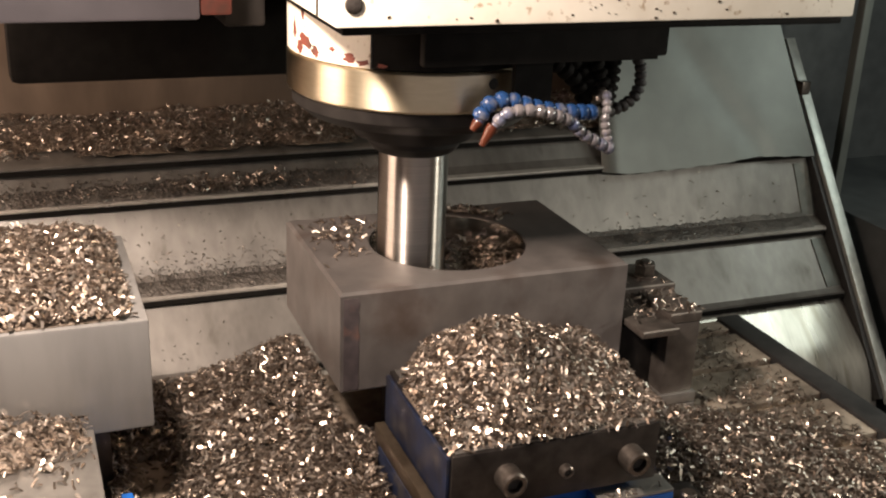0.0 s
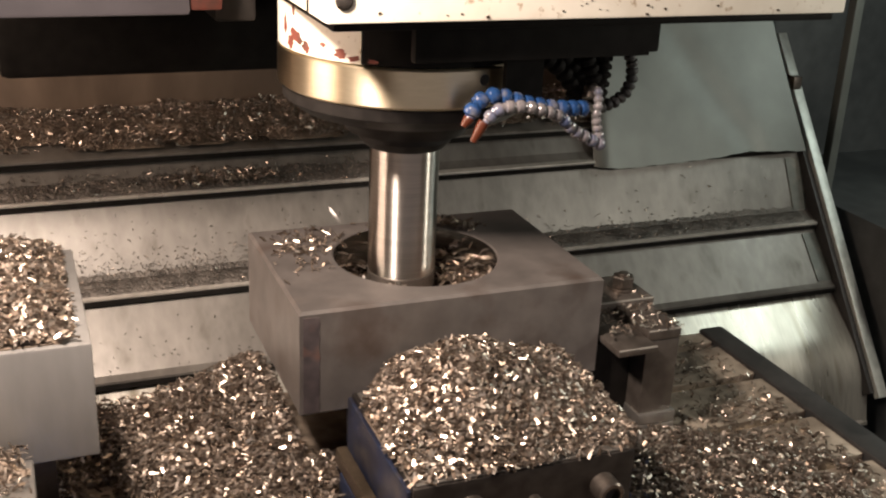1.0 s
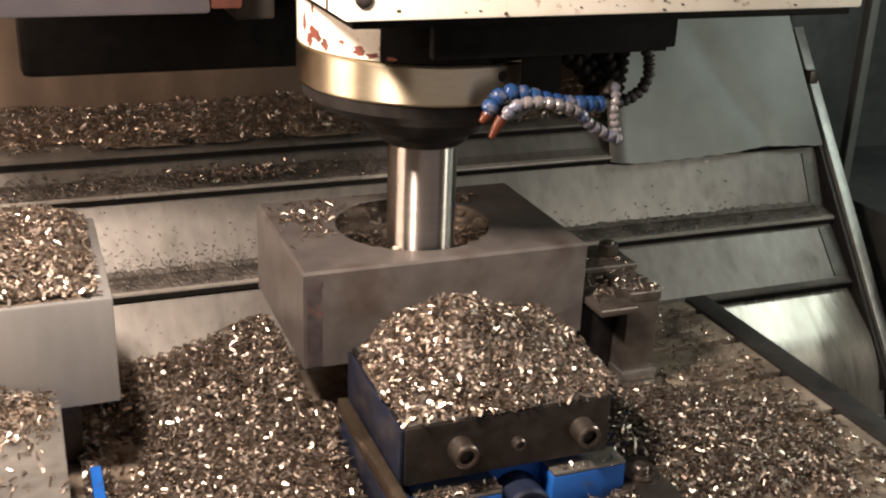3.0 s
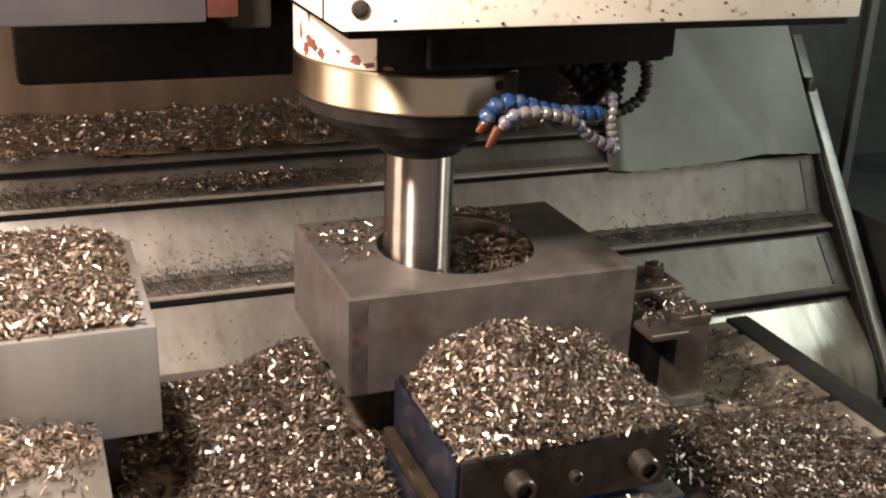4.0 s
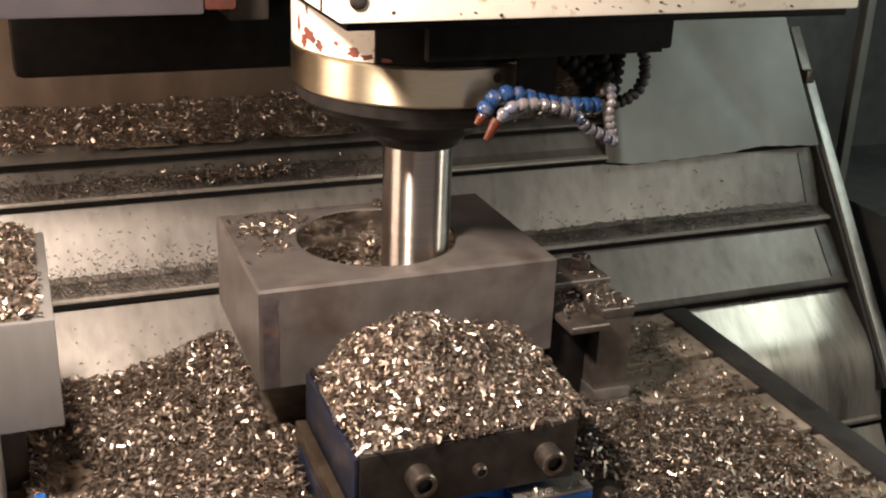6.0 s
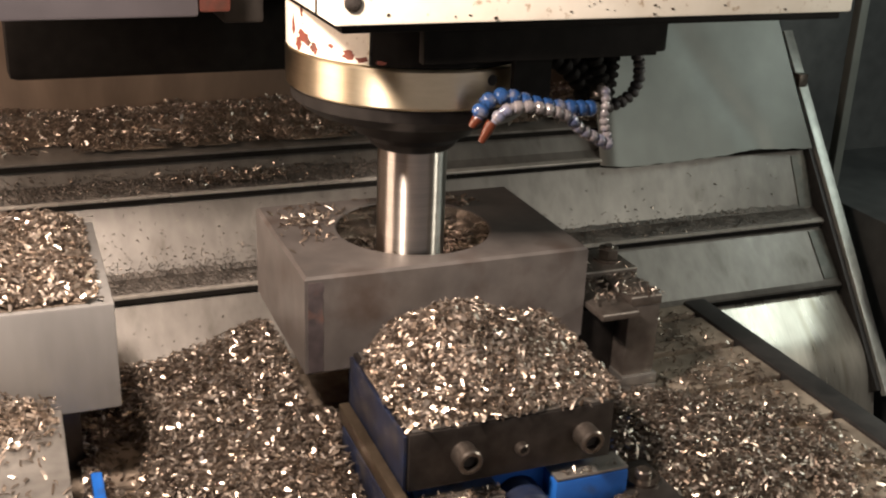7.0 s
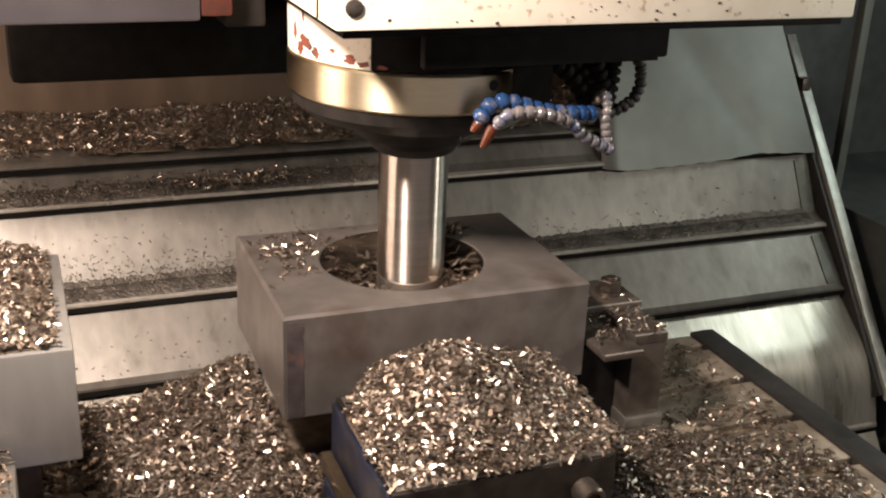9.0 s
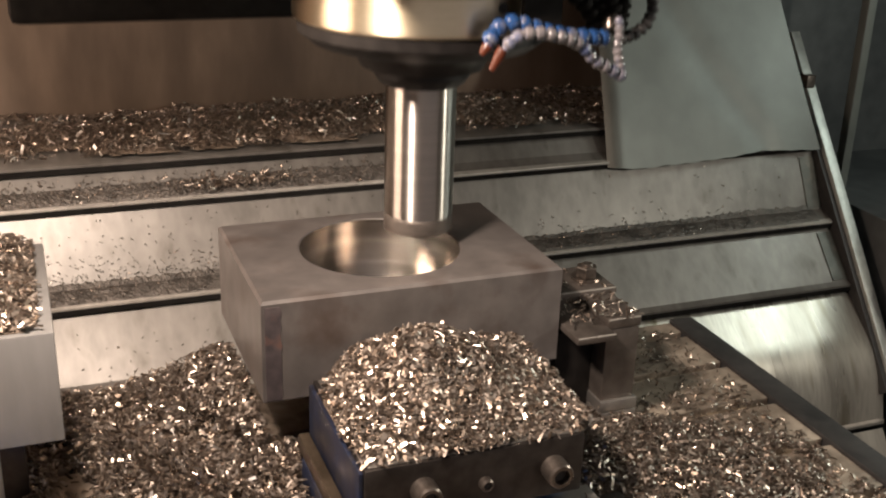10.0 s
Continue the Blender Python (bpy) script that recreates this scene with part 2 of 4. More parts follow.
# ---- swarf ----
def swarf(name, pts, ups, label, rides=False, size=(0.0058, 0.0130), seed=1, mat="chip", flat=0.5, base=(0, 0, 0), category="metal chips", kind="stuff", group=""):
    """Many short curled flakes of steel as one object."""
    rng = np.random.default_rng(seed)
    n = len(pts)
    L = rng.uniform(size[0], size[1], n)
    W = L * rng.uniform(0.13, 0.32, n)
    curl = rng.uniform(0.1, 2.0, n)
    thick = 0.0006
    d = rng.normal(size=(n, 3))
    nrm = ups + rng.normal(size=(n, 3)) * flat
    nrm /= np.linalg.norm(nrm, axis=1)[:, None]
    d -= nrm * (d * nrm).sum(1)[:, None]
    d /= np.linalg.norm(d, axis=1)[:, None]
    s = np.cross(nrm, d)
    verts = np.empty((n, 12, 3))
    for k, u in enumerate((-0.5, 0.0, 0.5)):
        ang = curl * u
        rad = L / curl
        along, lift = rad * np.sin(ang), rad * (np.cos(ang) - 1) + rad * (1 - np.cos(curl / 2)) * 0.5
        for j, (v, h) in enumerate(((-0.5, 0), (0.5, 0), (0.5, 1), (-0.5, 1))):
            verts[:, 4 * k + j] = pts + d * (along + np.sin(ang) * h * thick)[:, None] + s * (W * v * (1 - 0.25 * (k == 2)))[:, None] + nrm * (lift + h * thick * np.cos(ang))[:, None]
    quads = []
    for k in (0, 1):
        for j in range(4):
            a, b = 4 * k + j, 4 * k + (j + 1) % 4
            quads.append((a, b, b + 4, a + 4))
    quads += [(3, 2, 1, 0), (8, 9, 10, 11)]
    q = (np.arange(n)[:, None, None] * 12 + np.array(quads)[None]).reshape(-1, 4)
    me = bpy.data.meshes.new(name)
    v = verts.reshape(-1, 3) - np.array(base)
    me.vertices.add(len(v))
    me.vertices.foreach_set("co", v.ravel())
    me.loops.add(q.size)
    me.loops.foreach_set("vertex_index", q.ravel())
    me.polygons.add(len(q))
    me.polygons.foreach_set("loop_start", np.arange(0, q.size, 4))
    me.update(calc_edges=True)
    me.validate()
    me.shade_flat()
    me.materials.append(M[mat])
    ob = new(name, me)
    ob.location = base
    BASE[ob] = Vector(base)
    tagged(ob, label, category, group, kind)
    if rides:
        RIDERS.append(ob)
    return ob


def heap(name, x0, x1, y0, y1, height, count, label, rides, keep=None, layers=0.007, cell=0.006, seed=1, floor=0.0, **kw):
    """A mound of swarf: a packed bed that follows height(x, y) and loose flakes all over it."""
    rng = np.random.default_rng(seed)
    bm = bmesh.new()
    nx, ny = int((x1 - x0) / cell) + 1, int((y1 - y0) / cell) + 1
    grid = {}
    for i in range(nx + 1):
        for j in range(ny + 1):
            x, y = x0 + (x1 - x0) * i / nx, y0 + (y1 - y0) * j / ny
            h = height(x, y)
            if keep is None or keep(x, y):
                grid[i, j] = bm.verts.new((x, y, max(h - 0.003 + 0.004 * noise.noise((x * 90, y * 90, seed)), floor + 0.0008)))
    for i in range(nx):
        for j in range(ny):
            c = [grid.get(k) for k in ((i, j), (i + 1, j), (i + 1, j + 1), (i, j + 1))]
            if all(c) and max(v.co.z for v in c) > floor + 0.0015:
                bm.faces.new(c)
    lone = [v for v in bm.verts if not v.link_faces]
    bmesh.ops.delete(bm, geom=lone, context="VERTS")
    base = ((x0 + x1) / 2, (y0 + y1) / 2, floor)
    bed = None
    if bm.faces:
        edge = bmesh.ops.extrude_edge_only(bm, edges=[e for e in bm.edges if e.is_boundary])
        for v in edge["geom"]:
            if isinstance(v, bmesh.types.BMVert):
                v.co.z = floor + 0.0004
        bed = solo(name + "_bed", bm, "chip_bed", base, label, "metal chips", "", rides, "stuff", smooth=0)
    else:
        bm.free()
    pts, ups = [], []
    e = 0.002
    while len(pts) < count:
        x, y = rng.uniform(x0, x1), rng.uniform(y0, y1)
        if keep is not None and not keep(x, y):
            count -= 0.3
            continue
        h = height(x, y)
        if h < floor + 0.001 and rng.random() > 0.12:
            count -= 0.5
            continue
        nrm = np.array([-(height(x + e, y) - h) / e, -(height(x, y + e) - h) / e, 1.0])
        nrm /= np.linalg.norm(nrm)
        z = max(h, floor) + 0.0015 + rng.uniform(0, layers) * min(1, max(h - floor, 0) / 0.006)
        pts.append((x, y, z))
        ups.append(nrm)
    if pts:
        swarf(name, np.array(pts), np.array(ups), label, rides, seed=seed, base=base, **kw)
    return bed


def bump2(x, y, cx, cy, sx, sy, h):
    return h * math.exp(-((x - cx) / sx) ** 2 - ((y - cy) / sy) ** 2)


# ---- setting: enclosure ----
def structure(name, bm, mat, label, smooth=35):
    return solo(name, bm, mat, (0, 0, 0), label, name.split("_")[0], kind="structure", smooth=smooth)


structure("floor", box(-1.4, 1.90, -1.9, 1.0, -0.98, -0.92, 0), "dark_wall", "dark oily sheet-metal floor of the machine enclosure")
structure("wall_left", box(-1.20, -1.14, -1.9, 0.95, -0.92, 1.7, 0), "dark_wall", "dark painted side wall of the machine enclosure")
structure("wall_right", box(1.80, 1.86, -1.9, 0.95, -0.92, 1.7, 0), "dark_wall", "dark painted side wall of the machine enclosure")
structure("wall_front", box(-1.14, 1.80, -1.90, -1.84, -0.92, -0.05, 0), "dark_wall", "dark painted front wall of the machine enclosure")
structure("wall_back", box(-1.14, 1.80, 0.86, 0.92, -0.92, 1.7, 0), "wall", "brown oil-stained sheet-metal back wall")
structure("wall_dark", box(1.105, 1.80, 0.80, 0.855, -0.92, 1.7, 0), "dark_wall", "dark painted end panel of the enclosure")
structure("ceiling", box(-1.2, 1.86, -1.9, 0.92, 1.7, 1.76, 0), "dark_wall", "dark sheet-metal roof of the machine enclosure")

# stepped way cover behind the table, each panel overlapping the one below
XL, XR = -1.13, 1.054
cover = thing("way_cover", (0, 0.5, -0.3), "stepped galvanised sheet-metal way cover dusted with steel chips", "way cover", kind="structure")
PANELS = [
    ((0.84, 0.182), (0.70, 0.178), (0.605, 0.168)),
    ((0.612, 0.156), (0.590, 0.131), (0.567, 0.119)),
    ((0.570, 0.108), (0.519, 0.013), (0.487, 0.000)),
    ((0.494, -0.012), (0.425, -0.089), (0.414, -0.094)),
    ((0.426, -0.106), (0.322, -0.193), (0.290, -0.300)),
    ((0.290, -0.315), (0.200, -0.440), (0.180, -0.470)),
]
for top, knee, edge in PANELS:
    t, lip = 0.004, 0.007
    outline = [top, knee, (edge[0] + 0.003, edge[1] + 0.001), edge, (edge[0], edge[1] - lip), (edge[0] + t, edge[1] - lip), (edge[0] + t, edge[1] - t), (knee[0] + t * 0.7, knee[1] - t), (top[0] + t * 0.5, top[1] - t)]
    if -0.35 < edge[1] < -0.2:
        mix = [Vector(top).lerp(Vector(knee), 0.6), Vector(knee), Vector(knee).lerp(Vector(edge), 0.5)]
        bend = [tuple(mix[0] * (1 - u) ** 2 + mix[1] * 2 * u * (1 - u) + mix[2] * u * u) for u in (0, 0.2, 0.4, 0.6, 0.8, 1)]
        outline[1:2] = bend
        outline[-2:-1] = [(y + t * 0.7, z - t) for y, z in bend[::-1]]
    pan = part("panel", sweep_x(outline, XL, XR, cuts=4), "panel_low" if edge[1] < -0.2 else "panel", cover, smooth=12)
    if edge[1] > -0.2:
        # black strip paints the shade below the overhanging edge
        part("lip_shade", sweep_x([(edge[0] - 0.0016, edge[1] - 0.0032), (edge[0] - 0.0016, edge[1] - lip - 0.004), (edge[0] + 0.006, edge[1] - lip - 0.004), (edge[0] + 0.006, edge[1] - lip), (edge[0] - 0.0001, edge[1] - lip), (edge[0] - 0.0001, edge[1] - 0.0032)], XL, XR - 0.012), "black_and_shade", pan, "black strip for the shade under the edge")
    if edge[1] > 0.15:
        continue
    if edge[1] > -0.2:
        dy, dz = top[0] - knee[0], top[1] - knee[1]
        k = 0.0022 / math.hypot(dy, dz)
        o = (-dz * k, dy * k)
        a, b = (top[0] - dy * 0.10, top[1] - dz * 0.10), (knee[0] + dy * 0.02, knee[1] + dz * 0.02)
        # strip darker than the panel along its right end
        part("end_strip", sweep_x([a, b, (b[0] + o[0], b[1] + o[1]), (a[0] + o[0], a[1] + o[1])], XR - 0.040, XR - 0.002), "end_dark", pan, "dark end strip")
    if -0.2 < edge[1] < -0.05:
        continue
    # light-coloured strip paints the highlight along the panel's edge
    part("panel_edge", sweep_x([(edge[0] - 0.0018, edge[1] + 0.0006), (edge[0] - 0.0022, edge[1] - 0.0012), (edge[0] - 0.0018, edge[1] - 0.0030), (edge[0] - 0.0002, edge[1] - 0.0030), (edge[0] + 0.0060, edge[1] + 0.0036), (edge[0] + 0.0020, edge[1] + 0.0024)], XL, XR - 0.01), "lip", pan, "bright strip for the edge highlight")

# ---- splash sheet, rail and bars beside the way cover ----
def bent_sheet():
    bm = bmesh.new()
    nu, nv = 60, 20
    rows = []
    for j in range(nv + 1):
        v = j / nv
        row = []
        for i in range(nu + 1):
            u = i / nu
            xl, xr = 0.622 + 0.018 * v * 3, 1.047 - 0.035 * v * 3
            x = xl + (xr - xl) * u
            z = 0.112 + 0.63 * v + (0.008 * math.exp(-((u - 0.17) / 0.14) ** 2) * -1 + 0.006 * u + 0.003 * math.sin(11 * u) + 0.0) * (1 - v) ** 3 + 0.0013 * math.sin(47 * u) * math.sin(19 * u) * max(0, 1 - v * 14)
            y = 0.552 + 0.30 * v + 0.010 * math.sin(2.4 * u + 5 * v) * v + 0.006 * math.exp(-((u - 0.75 + v) / 0.06) ** 2) + 0.014 * (1 - min(1, u / 0.05)) ** 2
            row.append(bm.verts.new((x, y, z)))
        rows.append(row)
    for a, b in zip(rows, rows[1:]):
        for k in range(nu):
            bm.faces.new((a[k], a[k + 1], b[k + 1], b[k]))
    bmesh.ops.recalc_face_normals(bm, faces=bm.faces)
    bmesh.ops.solidify(bm, geom=bm.faces[:], thickness=0.0025)
    return bm


solo("splash_sheet", bent_sheet(), "flap", (0.83, 0.56, 0.11), "bent greenish-grey steel splash sheet hanging over the way cover", "splash guard")

rail = thing("guide_rail", (1.07, 0.30, -0.2), "worn steel guide rail along the end of the way cover", "rail")


def slanted_bar(p0, p1, w, d, bm=None):
    a, b = Vector(p0), Vector(p1)
    n = (b - a).normalized()
    bm2 = box(-w / 2, w / 2, -d / 2, d / 2, 0, (b - a).length, min(w, d) * 0.12)
    q = Vector((0, 0, 1)).rotation_difference(n)
    bmesh.ops.transform(bm2, matrix=Matrix.Translation(a) @ q.to_matrix().to_4x4(), verts=bm2.verts)
    return join(bm, bm2)


part("bar", slanted_bar((1.064, 0.28, -0.25), (1.064, 0.690, 0.300), 0.020, 0.012), "bar", rail, "pale worn bar")
part("flange", slanted_bar((1.050, 0.30, -0.252), (1.050, 0.715, 0.300), 0.010, 0.03), "black", rail, "dark flange")
for k in (0.86,):
    part("clip", box(1.052, 1.070, 0.28 + 0.41 * k - 0.016, 0.28 + 0.41 * k + 0.012, -0.25 + 0.55 * k - 0.012, -0.25 + 0.55 * k + 0.012, 0.002), "bolt", rail, "small steel clip")
structure("trim_side", box(1.10, 1.78, 0.20, 0.85, -0.92, 0.02, 0.004), "dark_wall", "dark sheet-metal step beside the way cover")
solo("door_post", slanted_bar((1.150, 0.60, 0.02), (1.146, 0.60, 1.0), 0.018, 0.02), "flap", (1.15, 0.60, 0.02), "dark narrow steel post beside the way cover", "post")

# ---- machine table with T-slots ----
TX0, TX1, TY0, TY1 = -1.00, 0.615, -0.52, 0.197
SLOTS = [0.160, 0.066, -0.034, -0.134, -0.234, -0.334, -0.434]
table = thing("machine_table", (-0.2, -0.1, -0.14), "brown oily cast-iron machine table with T-slots", "machine table", rides=True)
part("table_body", box(TX0, TX1, TY0, TY1, -0.13, -0.0125, 0.003), "table", table)
edges = [TY1] + [s + d for s in SLOTS for d in (0.007, -0.007)] + [TY0]
for hi, lo in zip(edges[::2], edges[1::2]):
    part("land", box(TX0, TX1, lo, hi, -0.0126, 0.0, 0.0012), "table", table)
part("end_guard", box(TX1 + 0.001, TX1 + 0.038, TY0, TY1 + 0.005, -0.12, 0.004, 0.004), "black", table, "black rubber end guard")
structure("machine_bed", box(-0.7, 0.5, -0.75, 0.16, -0.92, -0.19, 0.01), "dark_wall", "dark cast machine bed under the table")

# ---- steel block with the bore ----
BX, BY, BZ0, BZ1 = 0.333, 0.232, 0.080, 0.194
HX, HY, HR, HZ = 0.162, 0.118, 0.0905, 0.138


def bored_block():
    bm = bmesh.new()
    seg = 96
    c = [(0.0, 0.0), (BX, 0.0), (BX, BY), (0.0, BY)]
    b = 0.003

    def corner(a):
        dx, dy = math.cos(a), math.sin(a)
        t = min((BX - HX if dx > 0 else HX) / max(abs(dx), 1e-9), (BY - HY if dy > 0 else HY) / max(abs(dy), 1e-9))
        return HX + dx * t, HY + dy * t
    angs = sorted({2 * math.pi * k / seg for k in range(seg)} | {math.atan2(y - HY, x - HX) % (2 * math.pi) for x, y in c})
    n = len(angs)

    def ring(f, z):
        return [bm.verts.new((*f(a), z)) for a in angs]

    def inset(a):
        x, y = corner(a)
        return min(max(x, b), BX - b), min(max(y, b), BY - b)

    def circ(r):
        return lambda a: (HX + r * math.cos(a), HY + r * math.sin(a))
    rings = [ring(circ(HR), HZ), ring(circ(HR), BZ1 - 0.0015), ring(circ(HR + 0.0015), BZ1), ring(inset, BZ1), ring(corner, BZ1 - b), ring(corner, BZ0 + b), ring(inset, BZ0)]
    for p, q in zip(rings, rings[1:]):
        for k in range(n):
            bm.faces.new((p[k], p[(k + 1) % n], q[(k + 1) % n], q[k]))
    bm.faces.new(rings[0])
    bm.faces.new(rings[-1])
    return bm


block = solo("steel_block", bored_block(), "block", (BX / 2, BY / 2, BZ0), "large brown-grey sawn steel block being bored", "steel block", rides=True)
block.data.materials.append(M["bore"])
for f in block.data.polygons:
    cx, cy = f.center.x + BX / 2 - HX, f.center.y + BY / 2 - HY
    if math.hypot(cx, cy) < HR + 0.0002:
        f.material_index = 1

bm = bmesh.new()
rnd = random.Random(8)
left = [(0.0035, BZ0 + 0.004), (0.0035, BZ1 - 0.006)]
right = [(0.020 + rnd.uniform(-0.0012, 0.0012), BZ1 - 0.006 - (BZ1 - BZ0 - 0.010) * k / 14) for k in range(15)]
front = [bm.verts.new((x, -0.0006, z)) for x, z in left + right]
rear = [bm.verts.new((x, 0.0004, z)) for x, z in left + right]
bm.faces.new(front)
for k in range(len(front)):
    n = (k + 1) % len(front)
    bm.faces.new((front[k], rear[k], rear[n], front[n]))
part("scale_band", bm, "scale", block, "dark strip of mill scale")

# parallels under the block
for y in (0.06, 0.185):
    solo("parallel_bar", box(0.07, 0.28, y - 0.012, y + 0.012, 0.0, BZ0, 0.0015), "nose", (0.17, y, 0.0), "dark steel parallel bar under the block", "support bar", "bars under the block", True)

# ---- grey block at the other vise ----
solo("grey_steel_block", box(-0.46, -0.193, -0.042, 0.190, 0.099, 0.209, 0.0025), "grey_block", (-0.33, 0.07, 0.099), "clean grey milled steel block covered with chips", "steel block", rides=True)
for y in (0.03, 0.14):
    solo("parallel_bar", box(-0.45, -0.23, y - 0.012, y + 0.012, 0.0, 0.099, 0.0015), "jaw", (-0.34, y, 0.0), "dark steel parallel bar under the grey block", "support bar", "bars under the block", True)


# ---- vise in front of the bored block ----
def vise():
    v = thing("machine_vise", (0.15, -0.12, 0.0), "blue painted machine vise heaped with steel chips", "machine vise", rides=True)
    part("body", box(0.052, 0.250, -0.185, -0.012, 0.0, 0.056, 0.003), "blue", v, "blue painted cast body")
    jaw = part("jaw", box(0.044, 0.258, -0.206, -0.030, 0.056, 0.117, 0.002), "jaw", v, "dark oily steel jaw")
    part("jaw_cheek", box(0.0395, 0.0438, -0.203, -0.032, 0.050, 0.114, 0.0015), "blue_scuffed_shade", jaw, "scuffed blue cheek plate, darkened for its shade")
    part("jaw_plate", box(0.048, 0.255, -0.203, -0.034, 0.1172, 0.1185, 0.0005), "jaw_light", jaw, "worn steel top face")
    for x, z in ((0.098, 0.089), (0.2265, 0.087)):
        socket_screw(v, (x, -0.206, z), (0, -1, 0), 0.0125, 0.020)
    socket_screw(v, (0.158, -0.206, 0.084), (0, -1, 0), 0.0065, 0.008)
    part("guide_bar", box(0.027, 0.0385, -0.30, -0.035, 0.044, 0.062, 0.002), "rail", v, "brown greasy guide bar")
    part("side_web", box(0.026, 0.051, -0.30, -0.05, 0.004, 0.0435, 0.003), "blue_scuffed_shade", v, "scuffed blue web, darkened for shade")
    foot = part("front_block", box(0.195, 0.276, -0.217, -0.187, 0.0, 0.043, 0.003), "blue", v, "blue painted front block")
    part("top_plate", box(0.1955, 0.2755, -0.2165, -0.1875, 0.0432, 0.0465, 0.001), "jaw_light", foot, "bare steel top plate")
    foot2 = part("front_block", box(0.053, 0.138, -0.224, -0.187, 0.0, 0.041, 0.003), "blue", v, "blue painted front block")
    part("top_plate", box(0.0535, 0.1375, -0.2235, -0.1875, 0.0412, 0.0445, 0.001), "jaw_light", foot2, "bare steel top plate")
    part("screw_boss", lathe([(0, 0), (0.026, 0), (0.026, 0.034), (0.0235, 0.037), (0.019, 0.037), (0.018, 0.030), (0, 0.030)], (0.1665, -0.187, 0.012), 40, (0, -1, 0)), "blue_scuffed_shade", v, "round blue screw boss")
    lug = part("lug", box(0.273, 0.325, -0.26, -0.17, 0.0, 0.018, 0.003), "jaw", v, "dark steel clamping lug")
    part("washer", lathe([(0.009, 0), (0.018, 0), (0.018, 0.003), (0.009, 0.003), (0.009, 0)], (0.302, -0.205, 0.0182), 28), "bolt", lug, "shiny washer")
    part("stud", lathe([(0, 0), (0.0085, 0), (0.0085, 0.010), (0.007, 0.012), (0, 0.012)], (0.302, -0.205, 0.0185), 20), "bolt", lug, "dark stud")
    return v


vise()


def left_vise():
    v = thing("machine_vise", (-0.33, -0.15, 0.0), "bare light steel vise jaw beside the grey block", "machine vise", rides=True)
    jaw = part("jaw", box(-0.46, -0.249, -0.232, -0.062, 0.056, 0.117, 0.002), "jaw_light", v, "light worn steel jaw")
    part("body", box(-0.45, -0.258, -0.21, -0.062, 0.0, 0.0555, 0.003), "blue", v, "blue painted cast body")
    part("side_web", box(-0.228, -0.217, -0.30, -0.040, 0.0, 0.030, 0.002), "blue", v, "blue painted rib")
    for x in (-0.40, -0.30):
        socket_screw(v, (x, -0.232, 0.088), (0, -1, 0), 0.0125, 0.020)


left_vise()


# ---- clamp at the block's other end ----
def clamp():
    c = thing("strap_clamp", (0.39, 0.03, 0.0), "black steel strap clamp holding the block, dusted with chips", "clamp", rides=True)
    part("upright", box(0.386, 0.428, -0.016, 0.030, 0.028, 0.118, 0.0015), "clamp", c)
    # this cheek's shade is put into its black colour
    part("cheek", box(0.338, 0.3855, 0.012, 0.050, 0.0, 0.108, 0.0015), "nose", c, "steel cheek coloured black for its shade")
    part("cap", box(0.337, 0.385, -0.040, 0.052, 0.1165, 0.124, 0.0015), "clamp", c)
    part("cap", box(0.3865, 0.429, -0.017, 0.052, 0.1185, 0.130, 0.0015), "clamp", c)
    part("strap", box(0.338, 0.436, 0.053, 0.125, 0.112, 0.136, 0.0015), "clamp", c, "flat dark steel strap")
    # pale strips paint the bevel reflections of caps and strap
    for x0, x1, y, z in ((0.338, 0.384, -0.0402, 0.1241), (0.3875, 0.428, -0.0172, 0.1301), (0.339, 0.435, 0.0528, 0.1361)):
        part("edge_highlight", box(x0, x1, y, y + 0.0022, z - 0.0012, z + 0.0004, 0.0004), "lip", c, "bright strip for the edge highlight")
    for z in (0.0, 0.0145):
        part("shim", box(0.384, 0.432, -0.020, 0.034, z, z + 0.0135, 0.0012), "jaw_light", c, "bright steel shim")
    nut = part("nut", lathe([(0, 0), (0.0125, 0), (0.0135, 0.001), (0.0135, 0.012), (0.012, 0.0135), (0.007, 0.0135), (0, 0.0135)], (0.413, 0.088, 0.139), 6), "bolt", c, "shiny hexagon nut", smooth=0)
    part("stud", lathe([(0, 0), (0.007, 0), (0.007, 0.0155), (0.006, 0.0165), (0, 0.0165)], (0.413, 0.088, 0.139), 20), "bolt", nut, "threaded stud")
    part("washer", lathe([(0.008, 0), (0.018, 0), (0.018, 0.003), (0.008, 0.003), (0.008, 0)], (0.413, 0.088, 0.1361), 28), "bolt", c, "steel washer")


clamp()

# ---- milling head ----
SX, SY = 0.117, 0.117
head = thing("milling_head", (SX, SY, 0.47), "cream milling machine head with bronze-coloured spindle ring", "milling head")
cover_box = part("cover", box(-0.031, 0.512, -0.086, 0.46, 0.476, 0.86, 0.003), "white", head, "bright cream painted cover")
part("underside", box(-0.023, 0.505, -0.078, 0.45, 0.468, 0.4755, 0.002), "black_and_shade", head, "black underside plate")
part("seam", box(-0.0325, -0.0305, -0.030, -0.027, 0.478, 0.85, 0), "nose", cover_box, "dark joint")
part("screw", lathe([(0, 0), (0.0078, 0), (0.0078, 0.0016), (0.0055, 0.0024), (0, 0.0024)], (-0.0155, -0.086, 0.4955), 28, (0, -1, 0)), "bolt", cover_box, "dark round screw")


